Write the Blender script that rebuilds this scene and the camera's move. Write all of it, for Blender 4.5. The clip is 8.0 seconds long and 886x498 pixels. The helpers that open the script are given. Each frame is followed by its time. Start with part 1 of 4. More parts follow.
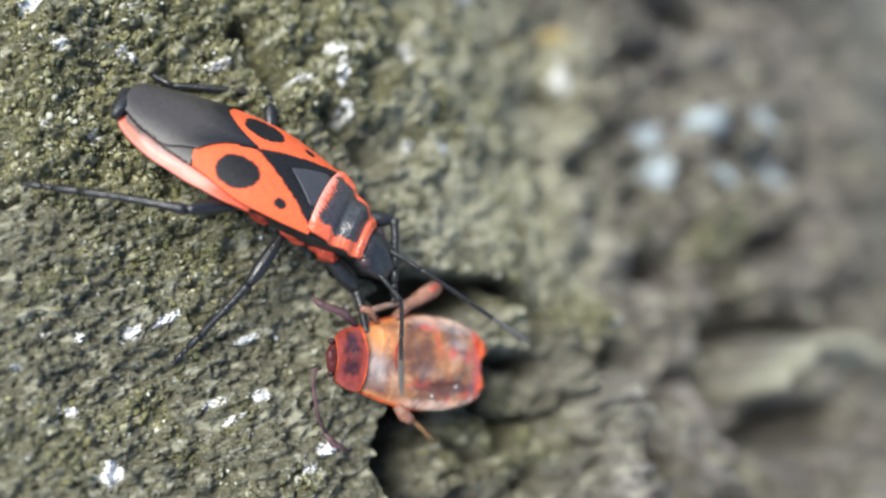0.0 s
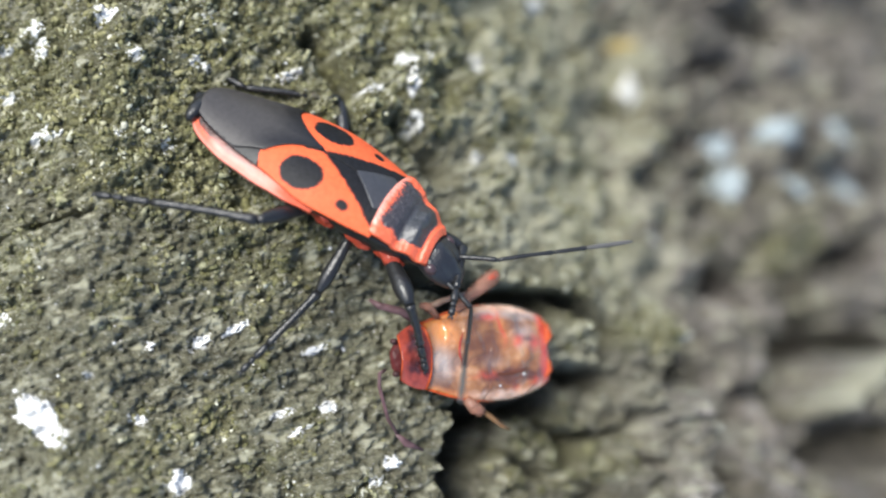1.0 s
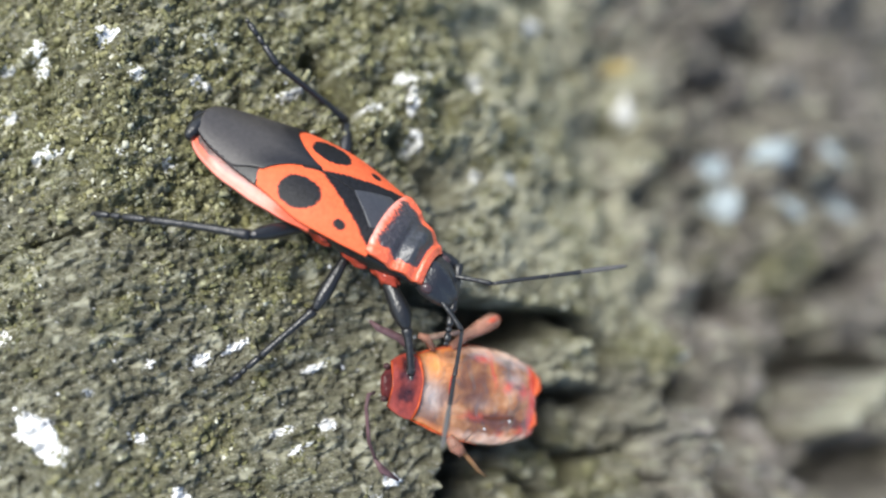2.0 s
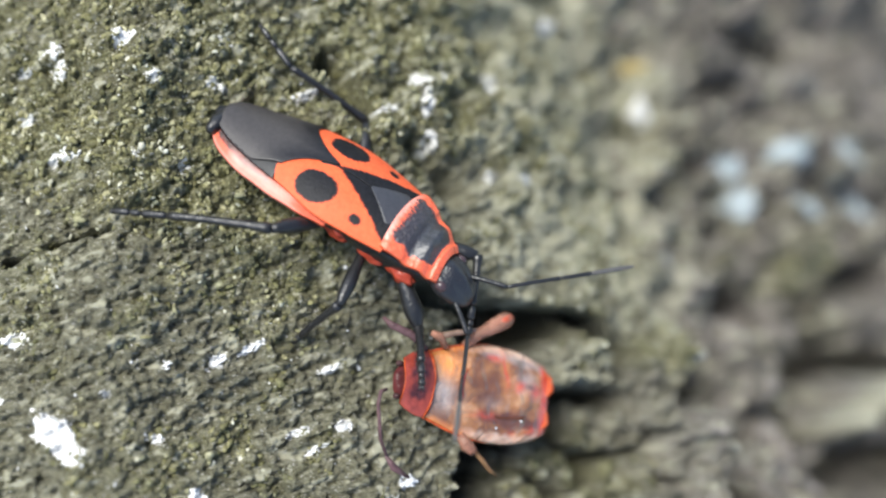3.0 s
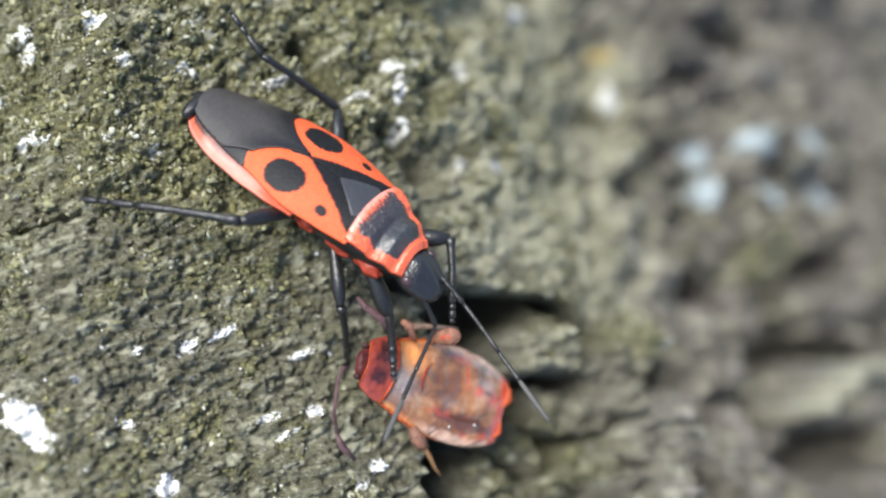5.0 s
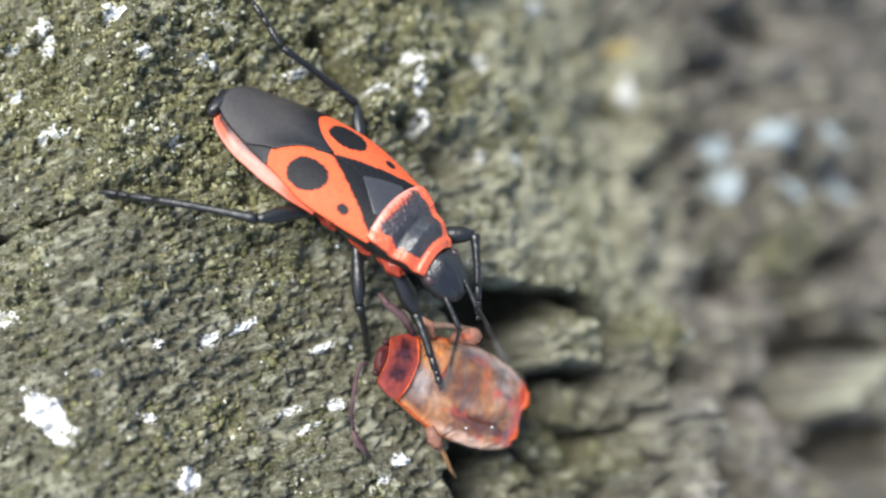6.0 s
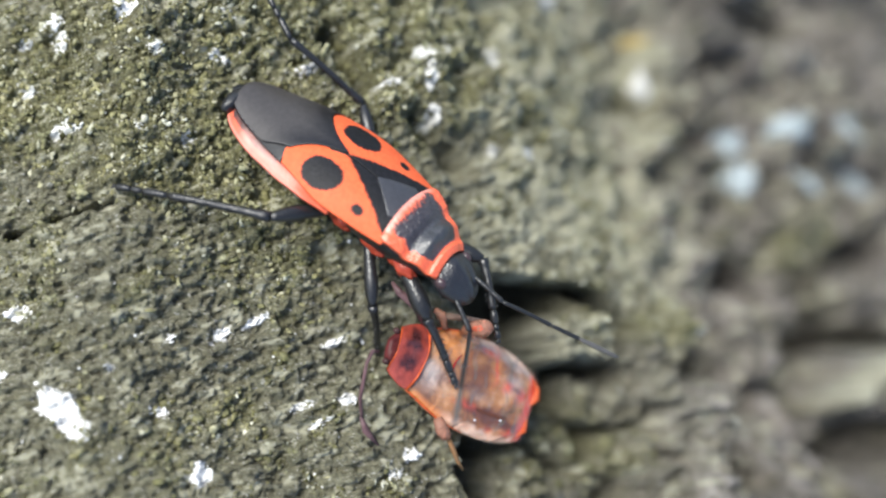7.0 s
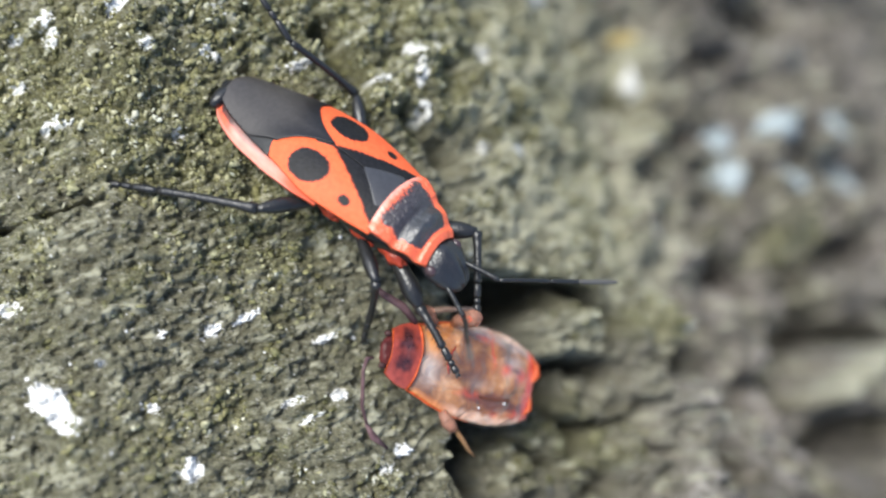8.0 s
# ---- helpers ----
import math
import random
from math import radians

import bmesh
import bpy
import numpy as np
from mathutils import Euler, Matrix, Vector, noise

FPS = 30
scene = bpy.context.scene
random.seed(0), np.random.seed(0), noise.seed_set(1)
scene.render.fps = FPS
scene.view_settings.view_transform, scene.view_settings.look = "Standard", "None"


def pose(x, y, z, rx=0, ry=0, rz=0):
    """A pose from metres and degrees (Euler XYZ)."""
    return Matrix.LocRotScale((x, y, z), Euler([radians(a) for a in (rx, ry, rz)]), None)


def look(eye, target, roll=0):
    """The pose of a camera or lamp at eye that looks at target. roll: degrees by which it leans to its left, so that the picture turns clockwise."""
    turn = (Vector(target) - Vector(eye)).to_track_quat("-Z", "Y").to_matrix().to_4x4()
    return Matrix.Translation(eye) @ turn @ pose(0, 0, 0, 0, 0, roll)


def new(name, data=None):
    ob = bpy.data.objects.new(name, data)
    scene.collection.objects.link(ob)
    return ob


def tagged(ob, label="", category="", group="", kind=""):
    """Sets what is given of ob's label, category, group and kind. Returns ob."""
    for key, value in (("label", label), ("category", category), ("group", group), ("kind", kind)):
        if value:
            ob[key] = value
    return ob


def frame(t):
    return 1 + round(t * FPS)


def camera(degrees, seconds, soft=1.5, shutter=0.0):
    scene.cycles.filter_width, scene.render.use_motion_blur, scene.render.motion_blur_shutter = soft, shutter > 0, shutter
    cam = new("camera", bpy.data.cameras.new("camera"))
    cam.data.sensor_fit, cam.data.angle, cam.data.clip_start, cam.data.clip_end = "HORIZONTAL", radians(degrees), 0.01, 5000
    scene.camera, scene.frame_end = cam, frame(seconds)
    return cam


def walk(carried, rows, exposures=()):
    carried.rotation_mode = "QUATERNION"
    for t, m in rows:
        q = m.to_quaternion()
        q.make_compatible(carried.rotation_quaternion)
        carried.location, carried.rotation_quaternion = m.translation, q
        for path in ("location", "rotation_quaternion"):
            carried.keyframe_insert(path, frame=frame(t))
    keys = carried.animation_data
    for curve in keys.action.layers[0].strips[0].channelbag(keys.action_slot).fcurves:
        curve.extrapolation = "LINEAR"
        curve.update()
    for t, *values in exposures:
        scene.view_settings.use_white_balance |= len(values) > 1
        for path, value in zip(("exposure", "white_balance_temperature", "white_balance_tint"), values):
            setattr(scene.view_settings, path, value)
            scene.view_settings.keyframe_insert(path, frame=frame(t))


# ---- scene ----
# handheld close-up, a hand's width above the insects
cam = camera(45, 8.0, soft=2.2, shutter=0.4)
PATH = [
    (0.0, pose(-0.011893, -0.006635, 0.031300, 11.101, -24.262, -1.457)),
    (0.2, pose(-0.011839, -0.006648, 0.031294, 10.893, -23.824, -1.226)),
    (0.5, pose(-0.012040, -0.006611, 0.031141, 10.955, -23.731, -1.123)),
    (0.8, pose(-0.012115, -0.006462, 0.031062, 11.074, -21.965, -0.429)),
    (1.0, pose(-0.012245, -0.006250, 0.030878, 10.651, -21.627, 0.002)),
    (1.2, pose(-0.012324, -0.006312, 0.030887, 10.977, -22.357, -0.180)),
    (1.5, pose(-0.012288, -0.006634, 0.030871, 12.161, -22.111, -0.359)),
    (1.7, pose(-0.012332, -0.006601, 0.030956, 12.198, -22.082, -0.166)),
    (2.8, pose(-0.012470, -0.006459, 0.030857, 11.863, -21.124, -0.208)),
    (3.0, pose(-0.012454, -0.006549, 0.030862, 12.207, -21.141, -0.183)),
    (3.2, pose(-0.012571, -0.006427, 0.030835, 11.984, -20.666, 0.193)),
    (3.5, pose(-0.012825, -0.006126, 0.030657, 10.466, -20.417, 0.497)),
    (3.8, pose(-0.012814, -0.006185, 0.030712, 10.762, -20.964, 0.345)),
    (4.0, pose(-0.012694, -0.006214, 0.030711, 11.126, -21.912, 0.010)),
    (4.2, pose(-0.012466, -0.006478, 0.030954, 11.688, -22.712, -0.350)),
    (4.5, pose(-0.012564, -0.006581, 0.030955, 11.777, -23.322, -0.874)),
    (4.7, pose(-0.012643, -0.006587, 0.031039, 11.622, -23.334, -0.555)),
    (5.8, pose(-0.012883, -0.006748, 0.030672, 11.733, -22.083, -0.184)),
    (6.0, pose(-0.012916, -0.006721, 0.030642, 11.456, -22.456, -0.316)),
    (6.2, pose(-0.012936, -0.006639, 0.030623, 11.392, -22.279, -0.218)),
    (6.5, pose(-0.012778, -0.006685, 0.030626, 11.539, -21.998, -0.144)),
    (7.0, pose(-0.012839, -0.006612, 0.030641, 10.940, -21.715, -0.156)),
    (7.2, pose(-0.012920, -0.006664, 0.030603, 11.045, -21.577, -0.051)),
    (7.5, pose(-0.013057, -0.006622, 0.030395, 10.712, -21.236, -0.056)),
    (7.8, pose(-0.012853, -0.006900, 0.030553, 11.133, -22.585, -0.470)),
    (8.0, pose(-0.012890, -0.006710, 0.030699, 10.926, -22.231, -0.336)),
]
walk(cam, PATH)
# close, slightly soft lens focused on the bug
cam.data.dof.use_dof = True
cam.data.dof.focus_distance = 0.0312
cam.data.dof.aperture_fstop = 23.5

# ---- world and light: bright overcast day, soft light from above ----
world = bpy.data.worlds.new("sky")
scene.world = world
world.use_nodes = True
wn = world.node_tree.nodes
sky = wn.new("ShaderNodeTexSky")
sky.sky_type = 'NISHITA'
sky.sun_disc = False
sky.sun_elevation = radians(51)
sky.sun_rotation = radians(291)
world.node_tree.links.new(sky.outputs["Color"], wn["Background"].inputs["Color"])
wn["Background"].inputs["Strength"].default_value = 0.13
sun_data = bpy.data.lights.new("sun", 'SUN')
sun_data.energy = 3.4
sun_data.angle = radians(26)
sun_data.color = (0.98, 0.97, 0.90)
sun = new("sun", sun_data)
sun.matrix_world = look((0.3 * math.sin(radians(291)), 0.3 * math.cos(radians(291)), 0.37), (0, 0, 0))
scene.view_settings.exposure = 0.88
MM = 0.001


# ---- materials ----
def material(name, colour, rough=0.5, **kw):
    """A principled material; returns (material, nodes, links, bsdf)."""
    m = bpy.data.materials.new(name)
    m.use_nodes = True
    n, l = m.node_tree.nodes, m.node_tree.links
    b = n["Principled BSDF"]
    b.inputs["Base Color"].default_value = (*colour, 1)
    b.inputs["Roughness"].default_value = rough
    for k, v in kw.items():
        b.inputs[k.replace("_", " ")].default_value = v
    return m, n, l, b


def mm_coords(n, l, scale=(1, 1, 1)):
    """Object coordinates counted in millimetres."""
    tc = n.new("ShaderNodeTexCoord")
    mp = n.new("ShaderNodeMapping")
    mp.inputs["Scale"].default_value = [1000 * s for s in scale]
    l.new(tc.outputs["Object"], mp.inputs["Vector"])
    return mp.outputs["Vector"]


def tex_noise(n, l, co, scale, detail=4.0, rough=0.6, dist=0.0):
    t = n.new("ShaderNodeTexNoise")
    t.inputs["Scale"].default_value = scale
    t.inputs["Detail"].default_value = detail
    t.inputs["Roughness"].default_value = rough
    t.inputs["Distortion"].default_value = dist
    l.new(co, t.inputs["Vector"])
    return t.outputs["Fac"]


def ramp(n, l, fac, *stops):
    r = n.new("ShaderNodeValToRGB")
    e = r.color_ramp.elements
    while len(e) < len(stops):
        e.new(0.5)
    for el, (p, c) in zip(e, stops):
        el.position = p
        el.color = (*c, 1) if len(c) == 3 else c
    l.new(fac, r.inputs["Fac"])
    return r.outputs["Color"]


def mix(n, l, fac, a, b, mode='MIX'):
    m = n.new("ShaderNodeMix")
    m.data_type, m.blend_type = 'RGBA', mode
    for sock, v in ((m.inputs[0], fac), (m.inputs[6], a), (m.inputs[7], b)):
        if isinstance(v, (int, float)):
            sock.default_value = v
        elif isinstance(v, tuple):
            sock.default_value = (*v, 1)
        else:
            l.new(v, sock)
    return m.outputs[2]


def attribute(n, name):
    a = n.new("ShaderNodeAttribute")
    a.attribute_name = name
    return a.outputs["Fac"]


def bump(n, l, b, fac, strength, distance_mm):
    bp = n.new("ShaderNodeBump")
    bp.inputs["Strength"].default_value = strength
    bp.inputs["Distance"].default_value = distance_mm * MM
    l.new(fac, bp.inputs["Height"])
    l.new(bp.outputs["Normal"], b.inputs["Normal"])


def make_ground_material():
    m, n, l, b = material("mossy_stone", (0.2, 0.2, 0.15), 0.75)
    co = mm_coords(n, l)
    big = tex_noise(n, l, co, 0.35, 5, 0.6)
    mid = tex_noise(n, l, co, 1.6, 6, 0.65, 0.4)
    fine = tex_noise(n, l, co, 9.0, 5, 0.7)
    grain = tex_noise(n, l, mm_coords(n, l, (1.0, 2.6, 1.6)), 2.4, 6, 0.7, 0.6)
    stone = ramp(n, l, grain, (0.28, (0.054, 0.049, 0.028)), (0.45, (0.158, 0.149, 0.095)), (0.60, (0.270, 0.260, 0.184)), (0.72, (0.58, 0.565, 0.50)))
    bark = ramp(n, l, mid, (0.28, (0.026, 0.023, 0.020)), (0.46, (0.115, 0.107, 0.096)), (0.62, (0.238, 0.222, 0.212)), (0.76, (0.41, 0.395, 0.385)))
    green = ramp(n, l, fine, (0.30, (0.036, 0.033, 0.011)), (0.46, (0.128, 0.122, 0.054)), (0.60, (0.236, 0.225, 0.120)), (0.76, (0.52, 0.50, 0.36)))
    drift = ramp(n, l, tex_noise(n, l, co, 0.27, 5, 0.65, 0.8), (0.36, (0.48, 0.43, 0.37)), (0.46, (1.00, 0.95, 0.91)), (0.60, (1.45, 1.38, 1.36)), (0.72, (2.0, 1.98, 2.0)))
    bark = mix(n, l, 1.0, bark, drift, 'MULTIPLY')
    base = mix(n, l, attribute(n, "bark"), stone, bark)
    speck = ramp(n, l, fine, (0.35, (0.62, 0.62, 0.62)), (0.65, (1.25, 1.25, 1.22)))
    base = mix(n, l, 0.8, base, speck, 'MULTIPLY')
    base = mix(n, l, attribute(n, "moss"), base, green)
    tone = ramp(n, l, big, (0.35, (0.83, 0.83, 0.82)), (0.65, (1.21, 1.22, 1.20)))
    base = mix(n, l, 0.7, base, tone, 'MULTIPLY')
    base = mix(n, l, attribute(n, "pale"), base, (0.58, 0.565, 0.42))
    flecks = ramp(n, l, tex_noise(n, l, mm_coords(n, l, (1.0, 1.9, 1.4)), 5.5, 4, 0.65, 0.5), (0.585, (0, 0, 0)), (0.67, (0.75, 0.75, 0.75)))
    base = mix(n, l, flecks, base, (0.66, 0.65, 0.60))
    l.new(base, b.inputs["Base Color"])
    wet = ramp(n, l, tex_noise(n, l, co, 2.7, 3), (0.4, (0.80, 0.80, 0.80)), (0.62, (0.24, 0.24, 0.24)))
    l.new(wet, b.inputs["Roughness"])
    bump(n, l, b, tex_noise(n, l, co, 10.0, 7, 0.78), 1.0, 0.17)
    return m


def make_moss_material():
    m, n, l, b = material("moss_cushion", (0.1, 0.1, 0.03), 0.48, Specular_IOR_Level=0.5)
    co = mm_coords(n, l)
    geo = n.new("ShaderNodeNewGeometry")
    col = ramp(n, l, geo.outputs["Random Per Island"], (0.0, (0.052, 0.048, 0.015)), (0.35, (0.134, 0.127, 0.050)),
               (0.7, (0.226, 0.214, 0.104)), (0.92, (0.36, 0.345, 0.22)), (1.0, (0.55, 0.54, 0.46)))
    patch = ramp(n, l, tex_noise(n, l, co, 0.8, 4), (0.35, (0.77, 0.82, 0.83)), (0.65, (1.32, 1.30, 1.32)))
    col = mix(n, l, 0.9, col, patch, 'MULTIPLY')
    spots = ramp(n, l, tex_noise(n, l, co, 9, 4), (0.35, (0.55, 0.55, 0.5)), (0.65, (1.3, 1.3, 1.25)))
    l.new(mix(n, l, 0.8, col, spots, 'MULTIPLY'), b.inputs["Base Color"])
    bump(n, l, b, tex_noise(n, l, co, 22, 5, 0.7), 0.8, 0.05)
    return m


def make_crust_material(name, colour):
    m, n, l, b = material(name, colour, 0.45)
    co = mm_coords(n, l)
    f = tex_noise(n, l, co, 3.5, 6, 0.65)
    dark = tuple(c * 0.55 for c in colour)
    l.new(ramp(n, l, f, (0.3, dark), (0.5, colour), (0.7, tuple(min(0.9, c * 1.1) for c in colour))), b.inputs["Base Color"])
    bump(n, l, b, f, 0.6, 0.08)
    return m


def make_cuticle(name, orange, black, rough=0.38, pitted=0.2, gloss=0.35):
    """Insect cuticle: pigment pattern and painted pale glints from the mesh, fine punctures in the surface."""
    m, n, l, b = material(name, orange, rough)
    co = mm_coords(n, l)
    f = tex_noise(n, l, co, 7.0, 4)
    tint = ramp(n, l, f, (0.3, tuple(c * 0.84 for c in orange)), (0.7, tuple(min(1, c * 1.12) for c in orange)))
    dark = ramp(n, l, f, (0.3, tuple(c * 0.6 for c in black)), (0.7, tuple(c * 1.5 for c in black)))
    col = mix(n, l, attribute(n, "black"), tint, dark)
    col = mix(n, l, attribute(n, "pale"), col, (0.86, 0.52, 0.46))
    l.new(col, b.inputs["Base Color"])
    pits = n.new("ShaderNodeTexVoronoi")
    pits.inputs["Scale"].default_value = 13.0
    l.new(co, pits.inputs["Vector"])
    bump(n, l, b, pits.outputs["Distance"], pitted, 0.03)
    b.inputs["Specular IOR Level"].default_value = gloss
    return m


MAT_GROUND = make_ground_material()
MAT_MOSS = make_moss_material()
MAT_WHITE = make_crust_material("white_crust", (0.72, 0.72, 0.71))
MAT_PALE = make_crust_material("pale_crust", (0.62, 0.615, 0.58))
MAT_BLUE = make_crust_material("blue_grey_lichen", (0.29, 0.335, 0.35))
MAT_YELLOW = make_crust_material("yellow_lichen", (0.36, 0.27, 0.09))
MAT_WING = make_cuticle("orange_cuticle", (0.73, 0.118, 0.042), (0.009, 0.009, 0.011), 0.55, 0.28, 0.2)
MAT_PRONOTUM = make_cuticle("shield_cuticle", (0.78, 0.108, 0.030), (0.026, 0.026, 0.030), 0.44, 0.45, 0.9)
MAT_BLACK = make_cuticle("black_cuticle", (0.013, 0.013, 0.014), (0.02, 0.02, 0.02), 0.36, 0.3, 0.55)
MAT_HEAD = make_cuticle("dull_black_cuticle", (0.014, 0.014, 0.017), (0.02, 0.02, 0.02), 0.38, 0.4, 0.70)
MAT_SCUT = make_cuticle("slate_cuticle", (0.044, 0.045, 0.052), (0.02, 0.02, 0.02), 0.36)
MAT_MEMB = make_cuticle("grey_membrane", (0.046, 0.041, 0.040), (0.009, 0.008, 0.010), 0.44, 0.10, 0.40)
MAT_MEMB_D = make_cuticle("black_membrane", (0.012, 0.011, 0.014), (0.02, 0.02, 0.02), 0.40, 0.06, 0.35)
MAT_RED = make_cuticle("red_cuticle", (0.34, 0.046, 0.022), (0.035, 0.012, 0.012), 0.3)
MAT_SHIELD = make_cuticle("red_shield_cuticle", (0.27, 0.044, 0.028), (0.042, 0.011, 0.012), 0.24, 0.3, 0.7)
MAT_PINK = make_cuticle("pink_margin", (0.62, 0.110, 0.055), (0.03, 0.014, 0.014), 0.42, 0.3, 0.3)
MAT_EYE = material("compound_eye", (0.050, 0.030, 0.034), 0.30)[0]
MAT_TIP = make_cuticle("grey_antenna_tip", (0.085, 0.082, 0.08), (0.02, 0.02, 0.02), 0.5)


def make_flesh(name, colour, transmission, rough=0.22, alpha=1.0, variation=0.5):
    m, n, l, b = material(name, colour, rough, Transmission_Weight=transmission, IOR=1.25, Alpha=alpha)
    co = mm_coords(n, l)
    f = tex_noise(n, l, co, 2.2, 5, 0.6, 0.6)
    l.new(ramp(n, l, f, (0.3, tuple(c * (1 - variation) for c in colour)), (0.7, tuple(min(1, c * (1 + 0.4 * variation)) for c in colour))), b.inputs["Base Color"])
    bump(n, l, b, tex_noise(n, l, co, 3.5, 4), 0.5, 0.12)
    return m


def make_tissue():
    """What shows through the nymph's skin: zones of brown, red and orange in pale wet tissue."""
    m, n, l, b = material("wet_tissue", (0.7, 0.3, 0.2), 0.25)
    co = mm_coords(n, l)
    f = tex_noise(n, l, co, 1.5, 3, 0.5, 0.25)
    g = tex_noise(n, l, mm_coords(n, l, (1.0, 0.45, 1.0)), 2.6, 4, 0.55, 0.4)
    col = ramp(n, l, f, (0.30, (0.085, 0.025, 0.008)), (0.45, (0.20, 0.074, 0.024)), (0.58, (0.34, 0.145, 0.052)), (0.72, (0.50, 0.27, 0.14)))
    col = mix(n, l, attribute(n, "lilac"), col, ramp(n, l, f, (0.3, (0.22, 0.165, 0.150)), (0.7, (0.46, 0.385, 0.35))))
    col = mix(n, l, attribute(n, "orange"), col, ramp(n, l, f, (0.3, (0.56, 0.150, 0.022)), (0.7, (0.70, 0.27, 0.070))))
    col = mix(n, l, attribute(n, "brown"), col, ramp(n, l, g, (0.3, (0.055, 0.013, 0.007)), (0.7, (0.15, 0.048, 0.022))))
    col = mix(n, l, attribute(n, "pale"), col, ramp(n, l, g, (0.3, (0.50, 0.25, 0.15)), (0.7, (0.66, 0.46, 0.35))))
    col = mix(n, l, attribute(n, "red"), col, ramp(n, l, f, (0.3, (0.40, 0.022, 0.014)), (0.7, (0.66, 0.075, 0.035))))
    col = mix(n, l, attribute(n, "dark"), col, (0.07, 0.035, 0.04))
    l.new(col, b.inputs["Base Color"])
    b.inputs["Coat Weight"].default_value = 0.9
    b.inputs["Coat Roughness"].default_value = 0.04
    b.inputs["Subsurface Weight"].default_value = 0.15
    b.inputs["Subsurface Radius"].default_value = (0.0006, 0.0003, 0.0002)
    b.inputs["Subsurface Scale"].default_value = 1.0
    b.inputs["Coat IOR"].default_value = 1.5
    bump(n, l, b, tex_noise(n, l, co, 1.3, 2, 0.45, 1.0), 1.0, 0.24)
    l.new(b.inputs["Normal"].links[0].from_socket, b.inputs["Coat Normal"])
    return m


MAT_TISSUE = make_tissue()
MAT_SKIN = make_flesh("clear_skin", (0.92, 0.80, 0.74), 0.6, 0.08, 0.05, 0.2)
MAT_BROWN = make_flesh("brown_tissue", (0.100, 0.026, 0.011), 0.1)
MAT_CRIMSON = make_flesh("crimson_tissue", (0.42, 0.025, 0.018), 0.2)
MAT_DARKRED = make_flesh("dark_red_cuticle", (0.100, 0.022, 0.022), 0.15, 0.30)
MAT_RIM = make_flesh("orange_rim", (0.62, 0.105, 0.032), 0.2, 0.25, 1.0, 0.6)
MAT_PALELEG = make_flesh("pale_pink_limb", (0.60, 0.31, 0.22), 0.6)
MAT_CLEARLEG = make_flesh("clear_limb", (0.40, 0.27, 0.21), 0.5)
MAT_SCAR = make_flesh("pink_scar", (0.50, 0.105, 0.060), 0.2, 0.3)
MAT_AMBER = make_flesh("amber_limb", (0.46, 0.25, 0.12), 0.4)
MAT_PURPLE = make_flesh("purple_limb", (0.13, 0.075, 0.080), 0.15, 0.3)
MAT_CLOT = make_flesh("dark_tissue", (0.07, 0.035, 0.035), 0.05, 0.25)


# ---- ground: one mossy, cracked sheet, heights in millimetres ----
def lattice(ix, iy, seed):
    h = (ix.astype(np.int64) * 374761393 + iy.astype(np.int64) * 668265263 + seed * 974711) & 0xFFFFFFFF
    h = ((h ^ (h >> 13)) * 1274126177) & 0xFFFFFFFF
    h = ((h ^ (h >> 16)) * 2246822519) & 0xFFFFFFFF
    return ((h ^ (h >> 15)) & 0xFFFFFF) / float(0xFFFFFF)


def value_noise(x, y, seed):
    ix, iy = np.floor(x), np.floor(y)
    fx, fy = x - ix, y - iy
    fx, fy = fx * fx * fx * (fx * (fx * 6 - 15) + 10), fy * fy * fy * (fy * (fy * 6 - 15) + 10)
    a, b = lattice(ix, iy, seed), lattice(ix + 1, iy, seed)
    c, d = lattice(ix, iy + 1, seed), lattice(ix + 1, iy + 1, seed)
    return (a + (b - a) * fx) * (1 - fy) + (c + (d - c) * fx) * fy


def fbm(x, y, scale, octaves, seed, gain=0.5):
    """Layered noise about zero; scale is the size of the largest lumps."""
    out, amp, tot = 0, 1.0, 0
    x, y = x / scale, y / scale
    for i in range(octaves):
        out = out + amp * (value_noise(x + 17.3 * i, y - 9.1 * i, seed + i) - 0.5)
        tot += amp
        amp *= gain
        x, y = x * 1.73 - y * 1.01, x * 1.01 + y * 1.73
    return out / tot * 2


def cells(x, y, size, seed):
    """Distance to the nearest of the scattered cell centres, in cell sizes."""
    x, y = x / size, y / size
    ix, iy = np.floor(x), np.floor(y)
    best = np.full(np.shape(x), 9.0)
    for dx in (-1, 0, 1):
        for dy in (-1, 0, 1):
            cx, cy = ix + dx, iy + dy
            px, py = cx + lattice(cx, cy, seed), cy + lattice(cx, cy, seed + 7)
            best = np.minimum(best, (x - px) ** 2 + (y - py) ** 2)
    return np.sqrt(best)


def step(a, b, v):
    t = np.clip((v - a) / (b - a), 0, 1)
    return t * t * (3 - 2 * t)


def hump(x, y, cx, cy, rx, ry, turn=0.0):
    c, s = math.cos(radians(turn)), math.sin(radians(turn))
    u, v = ((x - cx) * c + (y - cy) * s) / rx, (-(x - cx) * s + (y - cy) * c) / ry
    return np.exp(-(u * u + v * v))


def line_gap(x, y, ax, ay, bx, by):
    """Distance to the line from a to b."""
    t = np.clip(((x - ax) * (bx - ax) + (y - ay) * (by - ay)) / ((bx - ax) ** 2 + (by - ay) ** 2), 0, 1)
    return np.hypot(x - ax - t * (bx - ax), y - ay - t * (by - ay))


